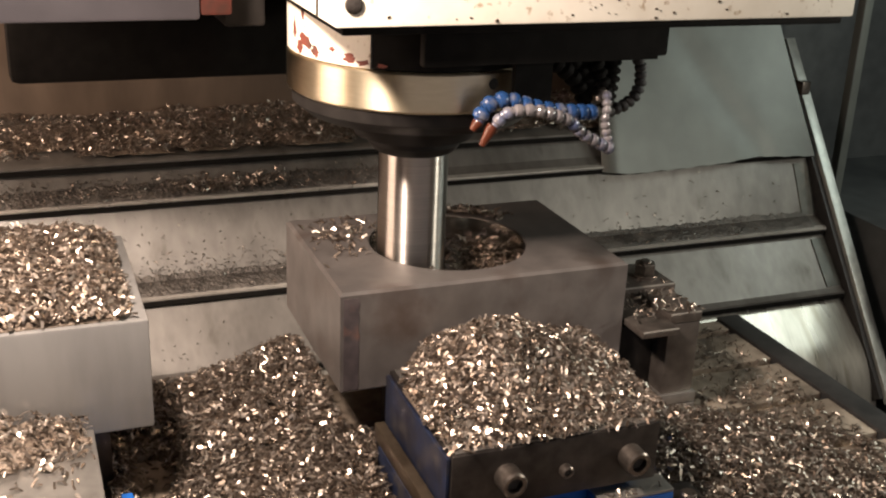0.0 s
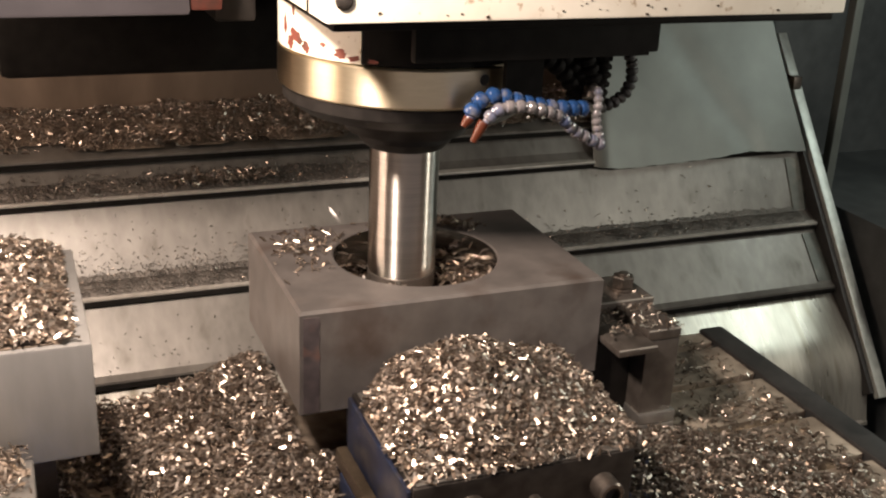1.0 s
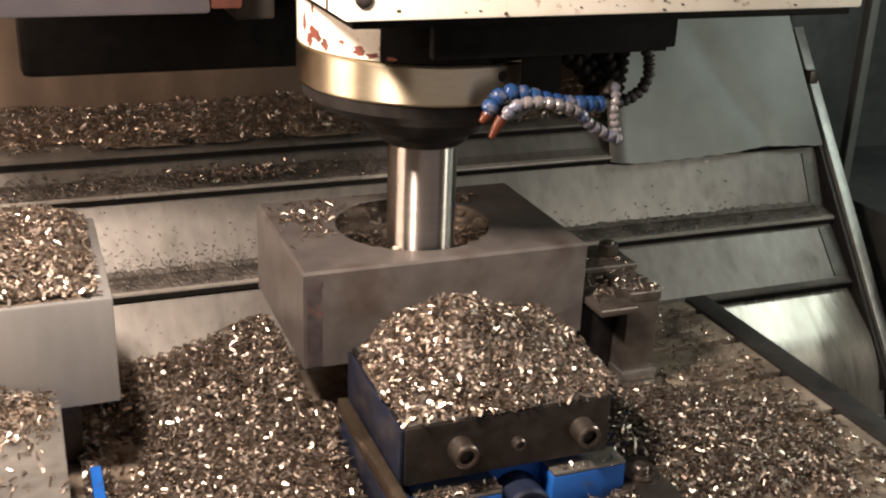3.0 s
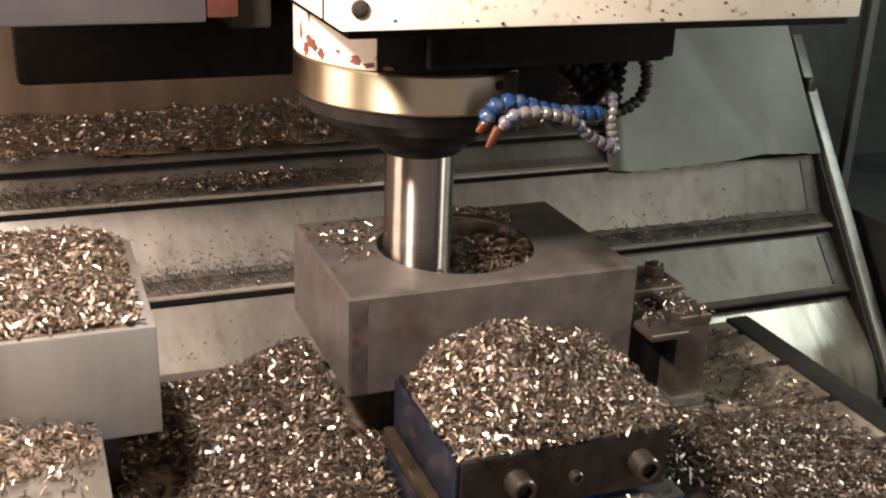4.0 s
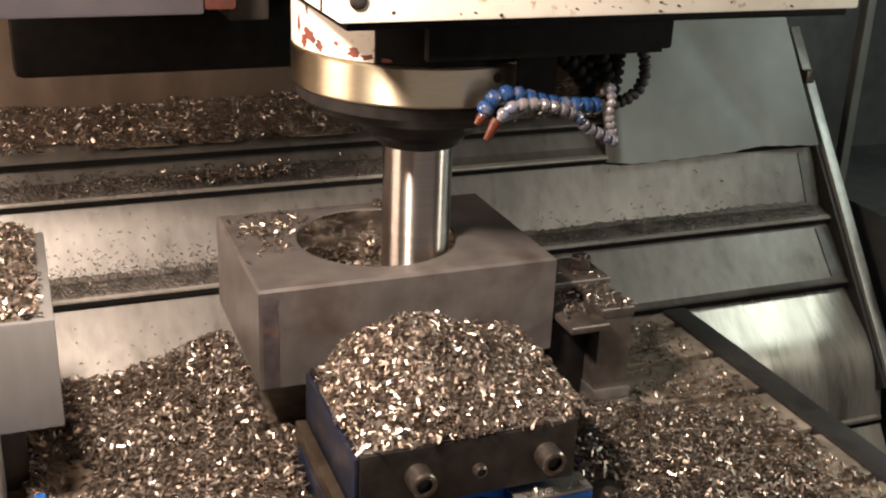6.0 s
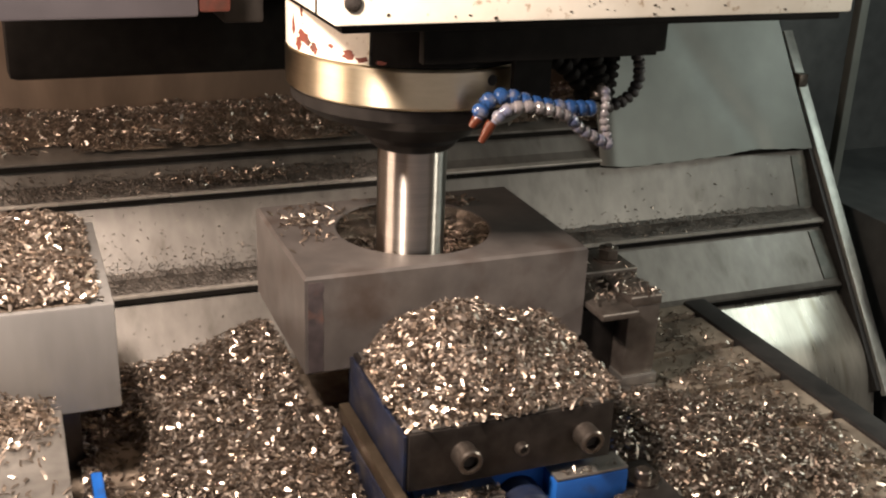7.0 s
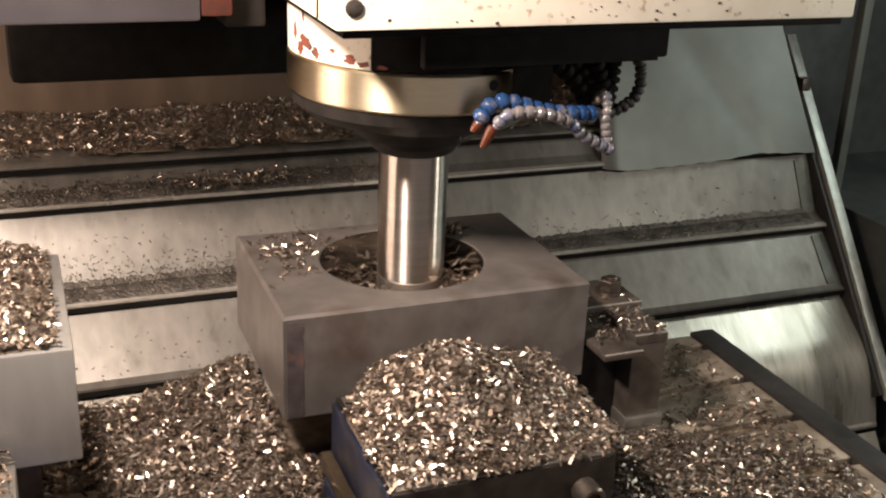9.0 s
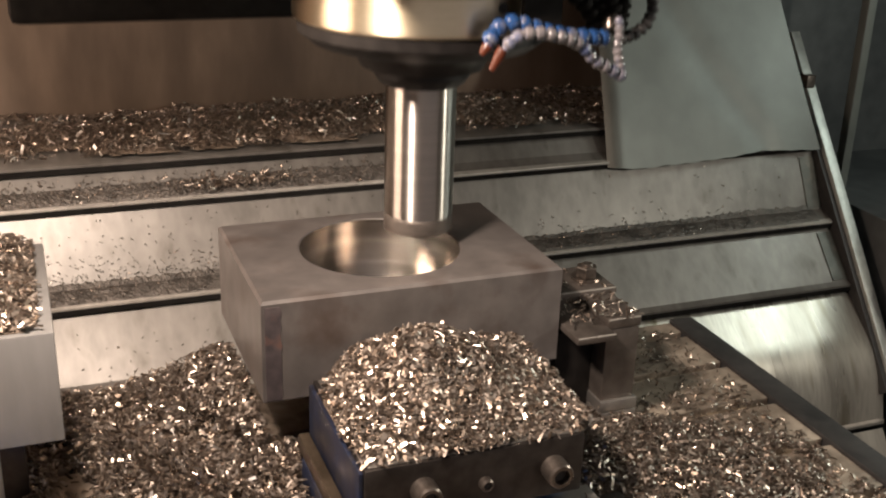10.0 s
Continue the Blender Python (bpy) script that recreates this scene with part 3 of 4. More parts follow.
def collar(a0, a1, r):
    """A sector of the collar above the ring, with thickness; cream where lit, black where shaded."""
    bm = bmesh.new()
    n = 40
    rows = []
    for k in range(n + 1):
        ring = []
        for rr, z in ((r - 0.03, 0.4185), (r - 0.005, 0.4185), (r, 0.4205), (r, 0.4475), (r, 0.4735), (r - 0.03, 0.4735)):
            a = radians(a0 + (a1 - a0) * k / n)
            ring.append(bm.verts.new((SX + rr * math.cos(a), SY + rr * math.sin(a), z)))
        rows.append(ring)
    for p, q in zip(rows, rows[1:]):
        for k in range(6):
            bm.faces.new((p[k], p[(k + 1) % 6], q[(k + 1) % 6], q[k]))
    bm.faces.new(rows[0])
    bm.faces.new(rows[-1])
    return bm


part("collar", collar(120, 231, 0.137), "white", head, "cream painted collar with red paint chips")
# the cover's shade on the collar, put into its colour
part("collar", collar(231.5, 479.5, 0.1362), "black_and_shade", head, "collar coloured black for the cover's shade")
rnd = random.Random(4)
for a, z, w, h in ((196, 0.436, 9, 0.014), (203, 0.428, 5, 0.010), (191, 0.428, 5, 0.014), (213, 0.434, 3, 0.005), (222, 0.428, 6, 0.008), (228, 0.425, 6, 0.006), (186, 0.444, 3, 0.02), (236, 0.424, 4, 0.004), (194, 0.462, 2, 0.012)):
    bm = bmesh.new()
    ring = []
    for k in range(18):
        t = 2 * math.pi * k / 18
        rr = 1 + 0.35 * rnd.uniform(-1, 1)
        aa, zz = radians(a + w / 2 * rr * math.cos(t)), z + h / 2 * rr * math.sin(t)
        ring.append(bm.verts.new((SX + 0.1374 * math.cos(aa), SY + 0.1374 * math.sin(aa), zz)))
    bm.faces.new(ring)
    geo = bmesh.ops.extrude_face_region(bm, geom=bm.faces[:])
    for v in geo["geom"]:
        if isinstance(v, bmesh.types.BMVert):
            v.co.x, v.co.y = SX + (v.co.x - SX) * 0.994, SY + (v.co.y - SY) * 0.994
    part("paint_patch", bm, "red", head, "chipped red primer")
for k in range(20):
    x = rnd.choice((rnd.uniform(0.19, 0.30), rnd.uniform(0.0, 0.50)))
    z = 0.4785 + abs(rnd.gauss(0, 0.009))
    r = rnd.uniform(0.0005, 0.0016)
    bm = bmesh.new()
    outer = []
    for q in range(11):
        t, rr = 2 * math.pi * q / 11, r * rnd.uniform(0.55, 1.25)
        outer.append((x + 1.4 * rr * math.cos(t), max(z + rr * math.sin(t), 0.4765)))
    front = [bm.verts.new((a, -0.0866, b)) for a, b in outer]
    rear = [bm.verts.new((a, -0.0858, b)) for a, b in outer]
    bm.faces.new(front)
    for q in range(11):
        bm.faces.new((front[q], rear[q], rear[(q + 1) % 11], front[(q + 1) % 11]))
    part("rust_spot", bm, "rail", cover_box, "brown chipped spot")
ring_part = part("ring", lathe([(0.10, 0.0), (0.1345, 0.0), (0.138, 0.003), (0.138, 0.0385), (0.1365, 0.040), (0.10, 0.040)], (SX, SY, 0.378), 128), "ring", head, "polished bronze-coloured steel ring")
for a in (283,):
    d = Vector((math.cos(radians(a)), math.sin(radians(a)), 0))
    part("hole", lathe([(0, 0), (0.0055, 0), (0.0055, 0.0012), (0, 0.0012)], Vector((SX, SY, 0.407)) + d * 0.1372, 20, d), "socket", ring_part, "dark grub-screw hole")
part("nose", lathe([(0.0, 0.050), (0.133, 0.050), (0.133, 0.038), (0.118, 0.026), (0.085, 0.020), (0.072, 0.012), (0.066, 0.0), (0.0, 0.0)], (SX, SY, 0.327), 96), "nose", head, "black oily spindle nose")
arbor = part("arbor", lathe([(0, 0.0185), (0.0376, 0.0185), (0.0376, 0.0205), (0.0385, 0.021), (0.0385, 0.180), (0, 0.180)], (SX, SY, 0.142), 96), "arbor", head, "polished steel boring arbor")
part("cutter_body", lathe([(0, 0.004), (0.030, 0.004), (0.0365, 0.0), (0.0385, 0.002), (0.0385, 0.0175), (0.0376, 0.0184), (0, 0.0184)], (SX, SY, 0.142), 96), "clamp", arbor, "dark steel cutter body")
for k in range(5):
    a = radians(72 * k)
    bm = box(0.026, 0.0392, -0.006, 0.001, -0.0015, 0.012, 0.0008)
    bmesh.ops.rotate(bm, verts=bm.verts, cent=(0, 0, 0), matrix=Matrix.Rotation(a, 3, "Z"))
    bmesh.ops.translate(bm, verts=bm.verts, vec=(SX, SY, 0.142))
    part("cutting_insert", bm, "bolt", arbor, "small carbide insert")
part("tool_holder", lathe([(0.0386, 0.002), (0.043, 0.0), (0.047, 0.003), (0.052, 0.010), (0.052, 0.027), (0.0386, 0.027)], (SX, SY, 0.308), 96), "nose", head, "black oily tool holder collar")
# black plate added to hide the collar, as shade under the cover would
part("shade_plate", box(0.060, 0.305, -0.058, -0.046, 0.434, 0.4678, 0.001), "black_and_shade", head, "black plate standing in for shade under the cover")
part("bracket", box(0.19, 0.318, -0.055, 0.20, 0.436, 0.4675, 0.004), "black_and_shade", head, "black bracket")
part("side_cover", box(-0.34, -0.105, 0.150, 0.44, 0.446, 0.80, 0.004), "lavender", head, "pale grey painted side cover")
part("red_corner", box(-0.1045, -0.072, 0.152, 0.42, 0.450, 0.80, 0.004), "dull_red", head, "dull red painted corner")
part("rear_casting", box(-0.0715, -0.0275, 0.20, 0.38, 0.43, 0.80, 0.004), "nose", head, "dark brown casting")
# added black body in place of the shadow below the side cover
part("shadow_block", box(-0.292, 0.150, 0.385, 0.50, 0.334, 0.445, 0.012), "black_and_shade", head, "black block standing in for the side cover's shadow")


def bead_hose(points, n, r, mat, label, nozzle=None):
    """Jointed coolant hose: a chain of ball-and-socket beads."""
    pts = [Vector(p) for p in points]
    lens = [0]
    for a, b in zip(pts, pts[1:]):
        lens.append(lens[-1] + (b - a).length)

    def at(s):
        for k in range(len(pts) - 1):
            if s <= lens[k + 1] or k == len(pts) - 2:
                u = (s - lens[k]) / max(lens[k + 1] - lens[k], 1e-9)
                return pts[k].lerp(pts[k + 1], u), (pts[k + 1] - pts[k]).normalized()
    step = lens[-1] / n
    hose = None
    for k in range(n):
        c, d = at((k + 0.5) * step)
        h = step * 0.56
        prof = [(0, -h), (r * 0.62, -h), (r * 0.95, -h * 0.55), (r, -h * 0.15), (r * 0.92, h * 0.35), (r * 0.66, h * 0.6), (r * 0.6, h), (0, h)]
        bm = lathe(prof, c, 18, d)
        if hose is None:
            hose = part("coolant_hose", bm, mat, head, label)
        else:
            part("bead", bm, mat, hose)
    if nozzle:
        a, b = Vector(nozzle[0]), Vector(nozzle[1])
        L = (b - a).length
        part("nozzle", lathe([(0, 0), (0.0052, 0), (0.0056, L * 0.25), (0.0042, L * 0.7), (0.0032, L), (0, L)], a, 18, b - a), "orange", hose, "orange plastic nozzle")
    return hose


bead_hose([(0.250, -0.040, 0.379), (0.224, -0.046, 0.382), (0.202, -0.046, 0.384), (0.180, -0.046, 0.389), (0.159, -0.046, 0.396), (0.144, -0.046, 0.398), (0.131, -0.046, 0.394), (0.125, -0.046, 0.387), (0.122, -0.046, 0.378)], 11, 0.0086, "hose_blue", "blue jointed plastic coolant hose", ((0.1225, -0.046, 0.379), (0.1155, -0.046, 0.3695)))
bead_hose([(0.266, -0.052, 0.343), (0.248, -0.054, 0.352), (0.229, -0.056, 0.362), (0.213, -0.060, 0.377), (0.194, -0.063, 0.385), (0.172, -0.064, 0.391), (0.153, -0.062, 0.391), (0.141, -0.058, 0.386), (0.135, -0.056, 0.376)], 14, 0.0064, "hose_grey", "worn grey-blue jointed coolant hose", ((0.133, -0.055, 0.376), (0.1235, -0.053, 0.356)))
bead_hose([(0.267, -0.048, 0.343), (0.263, -0.046, 0.357), (0.259, -0.046, 0.372), (0.262, -0.044, 0.384), (0.264, -0.036, 0.398)], 8, 0.0052, "hose_grey", "thin grey plastic coolant hose")
bead_hose([(0.276, -0.020, 0.373), (0.297, -0.020, 0.380), (0.308, -0.020, 0.390), (0.312, -0.020, 0.404), (0.310, -0.020, 0.419), (0.302, -0.020, 0.437)], 11, 0.0068, "black", "black jointed hose loop")
for strand in ([(0.204, -0.010, 0.432), (0.230, -0.010, 0.416), (0.244, -0.010, 0.404), (0.256, -0.010, 0.382)],
               [(0.228, -0.006, 0.434), (0.252, -0.010, 0.411), (0.262, -0.010, 0.395), (0.266, -0.014, 0.379)],
               [(0.256, -0.012, 0.434), (0.268, -0.016, 0.404), (0.274, -0.020, 0.379)],
               [(0.285, -0.006, 0.434), (0.282, -0.010, 0.403), (0.278, -0.012, 0.384)]):
    bead_hose(strand, 6, 0.0098, "black_and_shade", "black oily jointed hose")
# plate added to keep the ring's bright right end black
part("ring_end_plate", box(0.165, 0.205, -0.030, -0.022, 0.386, 0.4365, 0.0), "black_and_shade", head, "black plate added over the ring's right end")
part("hose_block", box(0.240, 0.292, -0.004, 0.05, 0.405, 0.437, 0.006), "nose", head, "black manifold block")
part("fitting", lathe([(0, 0), (0.008, 0), (0.009, 0.004), (0.009, 0.012), (0.006, 0.016), (0, 0.016)], (0.263, -0.024, 0.384), 16, (0.2, 0.4, 0.8)), "bolt", head, "small steel fitting")

# ---- swarf on everything ----
def table_h(x, y):
    h = 0.012 + bump2(x, y, -0.01, 0.14, 0.065, 0.13, 0.048) + bump2(x, y, -0.06, -0.06, 0.10, 0.16, 0.018) + bump2(x, y, -0.12, 0.16, 0.07, 0.10, 0.012)
    h -= bump2(x, y, -0.19, 0.02, 0.035, 0.10, 0.02)
    return h + 0.006 * noise.noise((x * 24, y * 24, 3))


def table_keep(x, y):
    return not (0.022 < x < 0.28 and -0.226 < y < -0.03) and not (x > 0.005 and y > 0.0)


heap("swarf_pile", -0.235, 0.28, -0.37, 0.192, table_h, 19000, "loose glittering curled steel chips piled on the table", True, keep=table_keep, seed=2)


def right_h(x, y):
    h = bump2(x, y, 0.33, -0.09, 0.10, 0.11, 0.017) + bump2(x, y, 0.42, -0.18, 0.17, 0.12, 0.009) - 0.003
    return h + 0.004 * noise.noise((x * 24, y * 24, 7))


def right_keep(x, y):
    return not (x < 0.335 and y > 0.0) and not (x < 0.28 and y > -0.37) and not (0.384 < x < 0.432 and -0.02 < y < 0.034) and not (0.272 < x < 0.326 and -0.262 < y < -0.168)


heap("swarf_spread", 0.24, 0.60, -0.36, 0.02, right_h, 10500, "steel chips spread over the brown machine table", True, keep=right_keep, seed=3)


def vise_h(x, y):
    h = 0.118 + bump2(x, y, 0.142, -0.085, 0.072, 0.070, 0.056) + 0.005 * min(1, (x - 0.035) / 0.02) * min(1, (y + 0.208) / 0.03)
    h += bump2(x, y, 0.235, -0.08, 0.05, 0.06, 0.006)
    return h + 0.004 * noise.noise((x * 28, y * 28, 5)) - 0.003


heap("swarf_mound", 0.041, 0.275, -0.205, -0.008, vise_h, 10000, "heaped mound of curled steel chips on the vise", True, keep=lambda x, y: y < -0.075 + (x - 0.041) * 1.2, seed=4, floor=0.118)


def left_h(x, y):
    return 0.209 + max(0.0, 0.013 * min(1, (y + 0.048) / 0.05) * min(1, (-0.200 - x) / 0.04)) + 0.004 * noise.noise((x * 30, y * 30, 9)) + 0.001


heap("swarf_layer", -0.455, -0.205, -0.036, 0.186, left_h, 6500, "layer of steel chips on the grey block", True, seed=5, floor=0.209)


def jaw_h(x, y):
    return 0.117 + bump2(x, y, -0.36, -0.07, 0.09, 0.05, 0.022) - 0.003 + 0.003 * noise.noise((x * 30, y * 30, 11))


heap("swarf_layer", -0.455, -0.252, -0.225, -0.048, jaw_h, 1200, "steel chips scattered on the light vise jaw", True, seed=6, floor=0.117)


def shelf_h(x, y):
    return 0.178 + 0.018 * math.exp(-((y - 0.735) / 0.085) ** 2) * (0.45 + 0.6 * math.exp(-((x - 0.15) / 0.35) ** 2)) + 0.007 * noise.noise((x * 15, y * 15, 13)) - 0.002


heap("swarf_drift", -0.55, 0.75, 0.612, 0.855, shelf_h, 9500, "long drift of brownish steel chips along the back shelf", False, seed=7, floor=0.176, size=(0.006, 0.012))


def scatter(name, label, seed, count, place, rides=False, size=(0.005, 0.010), mat="chip", flat=0.8):
    rng = np.random.default_rng(seed)
    pts = np.array([place(rng) for _ in range(count)])
    return swarf(name, pts, np.tile((0, 0, 1.0), (count, 1)), label, rides, size=size, seed=seed, base=tuple(float(a) for a in pts.mean(0)), mat=mat, flat=flat)


def ledge(k, spread, rise=0.15):
    (y0, z0), (y1, z1) = PANELS[k][1], PANELS[k][2]

    def place(rng):
        u = rng.uniform(-0.1, 1)
        if rng.random() < 0.35:
            w = abs(rng.normal()) * rise
            (yt, zt) = PANELS[k][0]
            return rng.uniform(-0.6, spread), y0 + (yt - y0) * w - 0.001, z0 + (zt - z0) * w + 0.002
        return rng.uniform(-0.6, spread), y0 + (y1 - y0) * u, z0 + (z1 - z0) * u + 0.0045
    return place


def dust_bed(k, x0, x1, seed, reach):
    """A ragged strip of packed fine chips on a ledge."""
    (yt, zt), (y0, z0), (y1, z1) = PANELS[k]
    bm = bmesh.new()
    n = int((x1 - x0) / 0.004)
    rows = []
    for i in range(n + 1):
        x = x0 + (x1 - x0) * i / n
        up = reach * (0.55 + 0.35 * noise.noise((x * 5, seed, 0)) + 0.18 * noise.noise((x * 40, seed, 3)))
        row = []
        up *= 1 + 0.55 * noise.noise((x * 130, seed, 8))
        for v in np.linspace(0, 1, 9):
            u = -up * (1 - v) + v * 0.97
            if u < 0:
                y, z = y0 + (yt - y0) * -u, z0 + (zt - z0) * -u
            else:
                y, z = y0 + (y1 - y0) * u, z0 + (z1 - z0) * u
            lift = 0.0035 * (1 - abs(2 * v - 1) ** 3) + 0.0016 * noise.noise((x * 170, v * 9, seed)) * (1 - abs(2 * v - 1) ** 4)
            row.append(bm.verts.new((x, y - lift * 0.6 - 0.0003, z + lift * 0.8 + 0.0005)))
        rows.append(row)
    for a, b in zip(rows, rows[1:]):
        for q in range(8):
            bm.faces.new((a[q], b[q], b[q + 1], a[q + 1]))
    solo("swarf_dust_bed", bm, "dust", (0.2, y1, z1), "packed grey chip dust along a ledge of the way cover", "metal dust", kind="stuff", smooth=0)


dust_bed(1, -0.6, 0.30, 1, 0.45)
dust_bed(2, -0.6, 1.02, 2, 0.14)
scatter("swarf_dust", "fine grey chips lying on a ledge of the way cover", 21, 750, ledge(1, 0.30, 0.35), size=(0.003, 0.007), mat="chip")
scatter("swarf_dust", "fine grey chips lying on a ledge of the way cover", 22, 3000, ledge(2, 0.40, 0.09), size=(0.0018, 0.004), mat="dust")
scatter("swarf_dust", "fine bright chips lying on a ledge of the way cover", 35, 900, ledge(2, 0.9), size=(0.0025, 0.005))
scatter("swarf_dust", "fine grey chips lying on a ledge of the way cover", 36, 2000, ledge(1, 0.34, 0.3), size=(0.0025, 0.005), mat="dust")


def on_panel(k):
    (y0, z0), (y1, z1) = PANELS[k][0], PANELS[k][1]

    def place(rng):
        u = 1 - abs(rng.normal()) * 0.35
        u = max(u, 0.12)
        return rng.uniform(-0.45, 0.35), y0 + (y1 - y0) * u - 0.0012, z0 + (z1 - z0) * u + 0.0012
    return place


scatter("swarf_flecks", "dark flecks stuck to the sloping panel", 31, 420, on_panel(2), size=(0.0025, 0.0055), mat="dust")
scatter("swarf_flecks", "bright flecks stuck to the sloping panel", 32, 60, on_panel(2), size=(0.003, 0.006))
scatter("swarf_flecks", "dark flecks stuck to the sloping panel", 33, 90, on_panel(3), size=(0.0025, 0.0055), mat="dust")
scatter("swarf_flecks", "bright flecks stuck to the sloping panel", 34, 30, lambda r: (r.uniform(0.55, 1.0), *(lambda u: (0.570 + (0.519 - 0.570) * u - 0.0012, 0.108 + (0.013 - 0.108) * u + 0.0012))(r.uniform(0.1, 1))), size=(0.003, 0.006))
scatter("swarf_clump", "small clump of chips on the way cover ledge", 23, 420, lambda r: (0.0 + r.normal() * 0.045, 0.575 + r.normal() * 0.010, 0.133 + abs(r.normal()) * 0.007), size=(0.005, 0.010))


def on_block(r):
    while True:
        x, y = 0.06 + r.normal() * 0.028, 0.165 + r.normal() * 0.030
        if math.hypot(x - HX, y - HY) > HR + 0.004 and 0.005 < x < 0.2 and 0.02 < y < 0.226:
            return x, y, BZ1 + 0.002




def behind_bore(r):
    a = radians(r.uniform(30, 74))
    return HX + (HR + 0.007 + abs(r.normal()) * 0.010) * math.cos(a), HY + (HR + 0.007 + abs(r.normal()) * 0.007) * math.sin(a), BZ1 + 0.002 + r.uniform(0, 0.006)


scatter("swarf_specks", "bright chips lying on the strap clamp", 26, 110, lambda r: (r.uniform(0.34, 0.43), r.uniform(-0.02, 0.05), 0.1325), True, size=(0.005, 0.009))
scatter("swarf_specks", "bright chips lying on the strap clamp", 27, 28, lambda r: (r.uniform(0.34, 0.43), r.uniform(0.056, 0.12), 0.138), True, size=(0.005, 0.009))
scatter("swarf_specks", "chips lying on the vise front blocks", 29, 150, lambda r: (r.uniform(0.056, 0.136), r.uniform(-0.222, -0.207), 0.046 + r.uniform(0, 0.003)), True, size=(0.005, 0.009))
scatter("swarf_specks", "chips lying on the vise front blocks", 30, 14, lambda r: (r.uniform(0.20, 0.27), r.uniform(-0.215, -0.208), 0.0485), True, size=(0.005, 0.009))
scatter("swarf_specks", "few chips on the machine table", 28, 950, lambda r: (0.60 - abs(r.normal()) * 0.10, r.uniform(-0.36, 0.18), 0.0022), True, size=(0.004, 0.009))


# ---- chips in the bore and chips flung out of it ----
FLYERS = []
GRAVITY = Vector((0, 0, -9.81))


def flung(name, count, angle, radius, start, seconds, target, seed, label, category="metal chip", group="", kind="", rides=True):
    """Chips that lie in the bore, ride with the table, and are flung at a given time to a place on the table or beside it."""
    rng = np.random.default_rng(seed)
    at = (HX + radius * math.cos(radians(angle)), HY + radius * math.sin(radians(angle)), HZ + 0.003)
    pts = np.array(at) + rng.normal(size=(count, 3)) * (0.0 if count == 1 else 1.0) * np.array((0.014, 0.014, 0.016))
    pts[:, 2] = np.maximum(np.where(np.arange(count) % 2 == 0, pts[:, 2], at[2] + 1.3 * np.abs(pts[:, 2] - at[2])), HZ + 0.003)
    off = pts[:, :2] - (HX, HY)
    far = np.linalg.norm(off, axis=1)
    pts[:, :2] = np.array((HX, HY)) + off * np.minimum(1, (HR - 0.007) / np.maximum(far, 1e-6))[:, None]
    ob = swarf(name, pts, np.tile((0, 0, 1.0), (count, 1)), label, False, size=(0.009, 0.016) if count == 1 else (0.008, 0.015), mat="lit_chip" if count == 1 else "chip", seed=seed, base=at, flat=0.8 if count == 1 else 0.4, category=category, kind=kind, group=group)
    FLYERS.append((ob, Vector(at), start, seconds, Vector(target), 1.0 if rides else 0.0))


for k, (ang, rad) in enumerate(((-35, 0.072), (5, 0.074), (40, 0.074), (80, 0.074), (115, 0.076), (150, 0.074), (190, 0.074), (225, 0.072))):
    flung("bore_swarf", (120, 140, 120, 70, 45, 45, 45, 60)[k], ang, rad, 9.53 + 0.015 * k, 0.28, (-0.05 - 0.012 * k, -0.09 + 0.02 * k, 0.045), 60 + k, "bright curled chips lying in the bore", "metal chips", kind="stuff")
for k, t0 in enumerate((0.25, 0.9, 1.35, 1.75, 2.0, 2.1, 2.2, 2.3, 2.42, 4.2, 4.9, 5.2, 5.5, 5.6, 7.1, 7.6, 8.4, 9.1, 9.4, 9.45, 9.5, 9.55, 9.6)):
    tx, ty = -0.03 - 0.007 * (k * 5 % 17), -0.10 + 0.016 * (k * 7 % 13)
    flung("flying_chip", 1, 120 + (k * 37) % 110, 0.05 + 0.004 * (k % 5), t0, 0.36 + 0.02 * (k % 4), (tx, ty, table_h(tx, ty) + 0.006), 90 + k, "bright steel chip flung out of the bore", group="flying chips")

# bursts thrown up and back over the way cover, where they stay on the shelf
for k in range(58):
    burst, dt = (1.76 + 0.0135 * k, 0.32 + 0.035 * (k % 7)) if k < 34 else (5.50 + 0.02 * (k - 34), 0.34) if k < 40 else (9.38 + 0.010 * (k - 40), 0.26 + 0.022 * (k % 7))
    tx, ty = -0.52 + 0.0058 * ((k * 53) % 97), 0.64 + 0.010 * (k * 5 % 17)
    flung("flying_chip", 1, 110 + (k * 29) % 110, 0.040 + 0.004 * (k % 9), burst, dt, (tx, ty, shelf_h(tx, ty) + 0.006), 140 + k, "bright steel chip flung out of the bore", group="flying chips", rides=False)


# chips that hop out of the bore and over the block's edge
for k in range(40):
    burst = 1.74 + 0.036 * k if k < 18 else 5.22 + 0.04 * (k - 18) if k < 28 else 9.34 + 0.026 * (k - 28)
    tx, ty = -0.020 - 0.0095 * (k * 5 % 11), -0.040 + 0.0165 * (k * 7 % 12)
    flung("flying_chip", 1, 125 + (k * 31) % 100, 0.046 + 0.004 * (k % 8), burst, 0.24 + 0.022 * (k % 6), (tx, ty, table_h(tx, ty) + 0.006), 300 + k, "bright steel chip hopping out of the bore", group="flying chips")

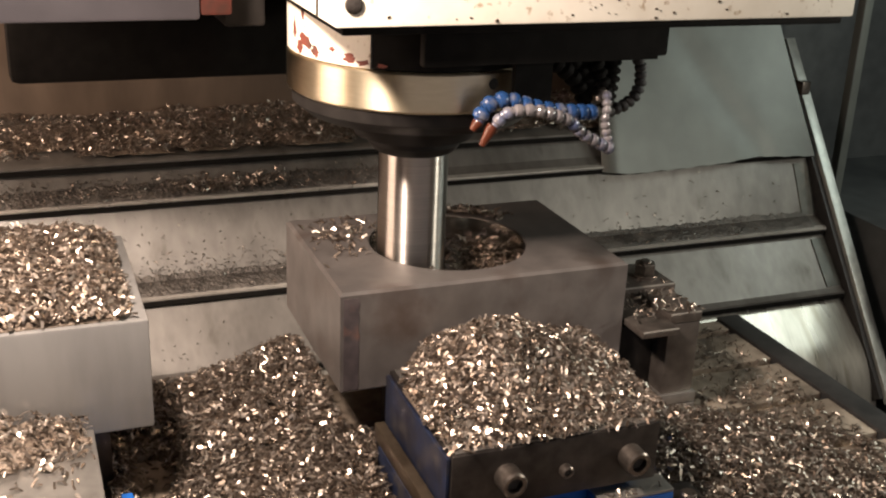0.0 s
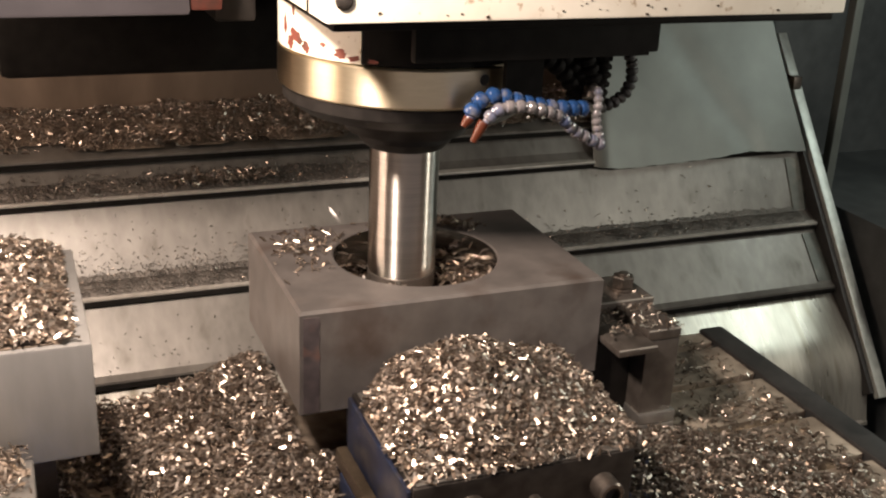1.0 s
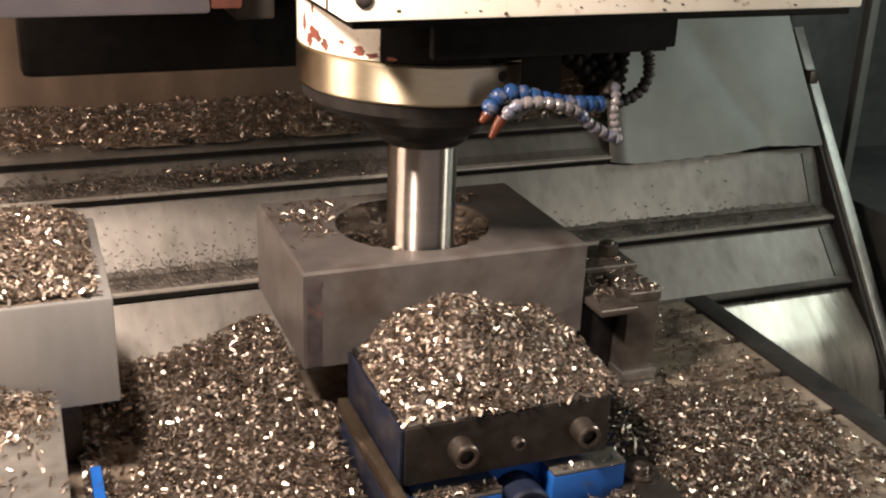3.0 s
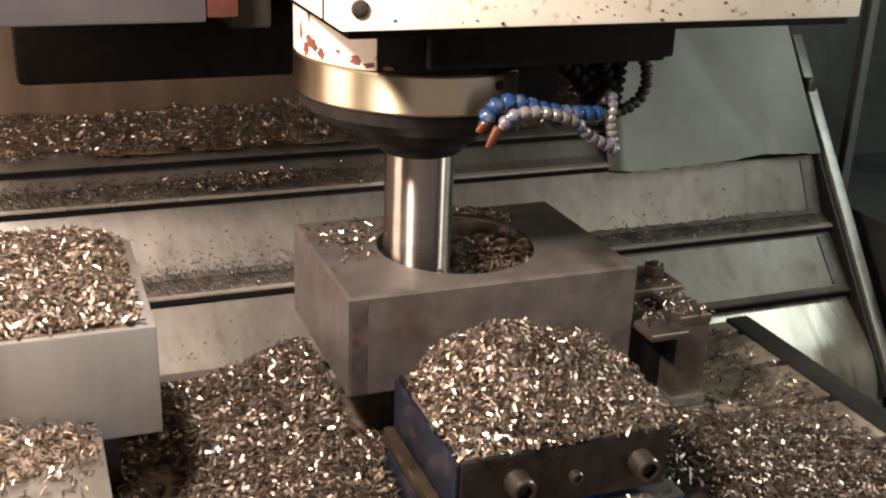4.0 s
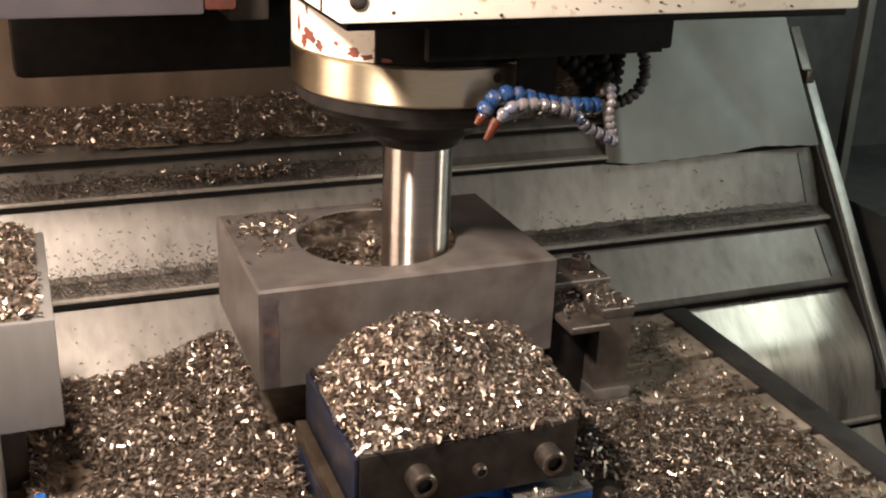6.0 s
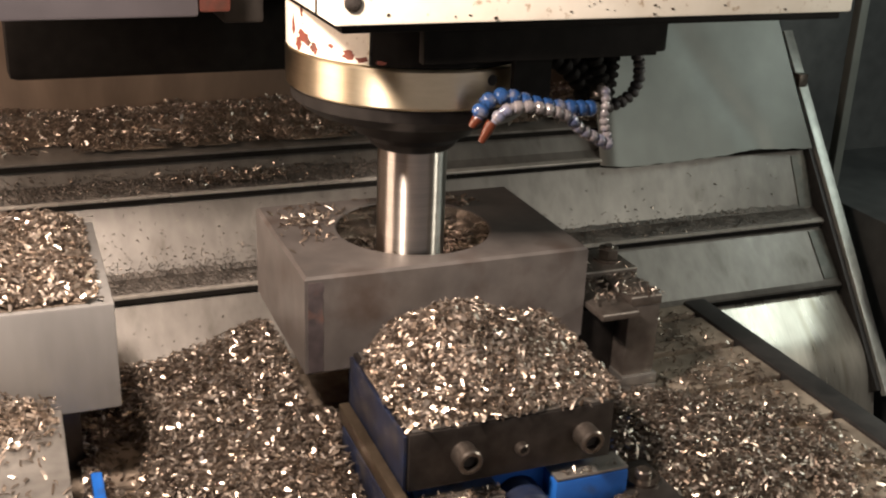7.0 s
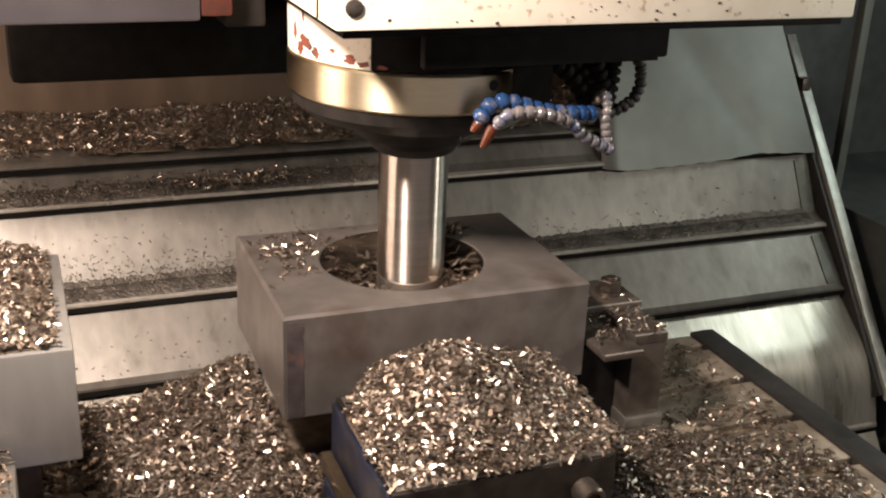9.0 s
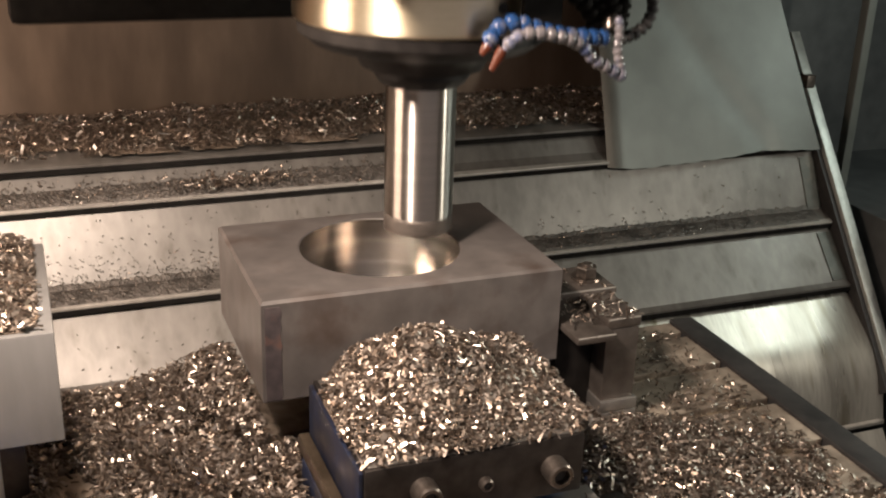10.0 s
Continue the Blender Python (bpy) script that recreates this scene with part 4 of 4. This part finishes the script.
# loose chips on the block, blown off when the bore is done
for k in range(3):
    for label, seed, count, place in (("loose bright chips beside the bore", 24, 50, on_block), ("loose bright chips behind the bore", 44, 70, behind_bore)):
        ob = scatter("swarf_specks", label, seed + k, count, place, size=(0.006, 0.012), flat=0.55)
        tx, ty = -0.04 - 0.02 * k, 0.02 + 0.03 * k
        FLYERS.append((ob, BASE[ob].copy(), 9.32 + 0.07 * k + 0.04 * (seed == 44), 0.30, Vector((tx, ty, table_h(tx, ty) + 0.004)), 1.0))


# ---- movement ----
ORBIT = ((0.0, 0), (0.5, -44), (1.0, -90), (1.5, -139), (2.0, -185), (2.5, -231), (4.0, -370), (4.5, -416), (5.0, -465), (5.5, -515), (7.0, -654), (7.5, -700), (8.0, -743), (8.5, -792), (9.0, -843), (9.5, -893), (9.6, -901), (10.0, -901))


def orbit(t):
    """The table's offset: a circle of 45 mm radius, which ends when the cut is done."""
    a = radians(float(np.interp(t, [k[0] for k in ORBIT], [k[1] for k in ORBIT])))
    return Vector((-0.0446 + 0.0446 * math.cos(a), 0.0446 * math.sin(a) - 0.0005, 0))


def motions():
    for ob in RIDERS:
        walk(ob, [(k / 10, Matrix.Translation(BASE[ob] + orbit(k / 10))) for k in range(101)])
    for ob, at, t0, dt, target, ride in FLYERS:
        a, b = at + orbit(t0), target + orbit(t0 + dt) * ride
        v = (b - a) / dt - GRAVITY * dt / 2
        rows = []
        for k in range(301):
            t = k / 30
            if k % 3 and not t0 - 0.05 < t < t0 + dt + 0.05:
                continue
            s = t - t0
            place = at + orbit(t) if s <= 0 else target + orbit(t) * ride if s >= dt else a + v * s + GRAVITY * s * s / 2
            spin = 0 if s <= 0 else 500 * min(s, dt)
            rows.append((t, Matrix.Translation(place) @ pose(0, 0, 0, spin, spin * 0.6, 0)))
        walk(ob, rows)
    lift = ((0.0, 0.0), (9.6, 0.0), (9.7, 0.005), (9.8, 0.026), (9.9, 0.048), (10.0, 0.071))
    walk(head, [(t, Matrix.Translation(BASE[head] + Vector((0, 0, z)))) for t, z in lift])
    walk(arbor, [(k / 30, pose(0, 0, 0, 0, 0, -74 * k)) for k in range(301)])


motions()
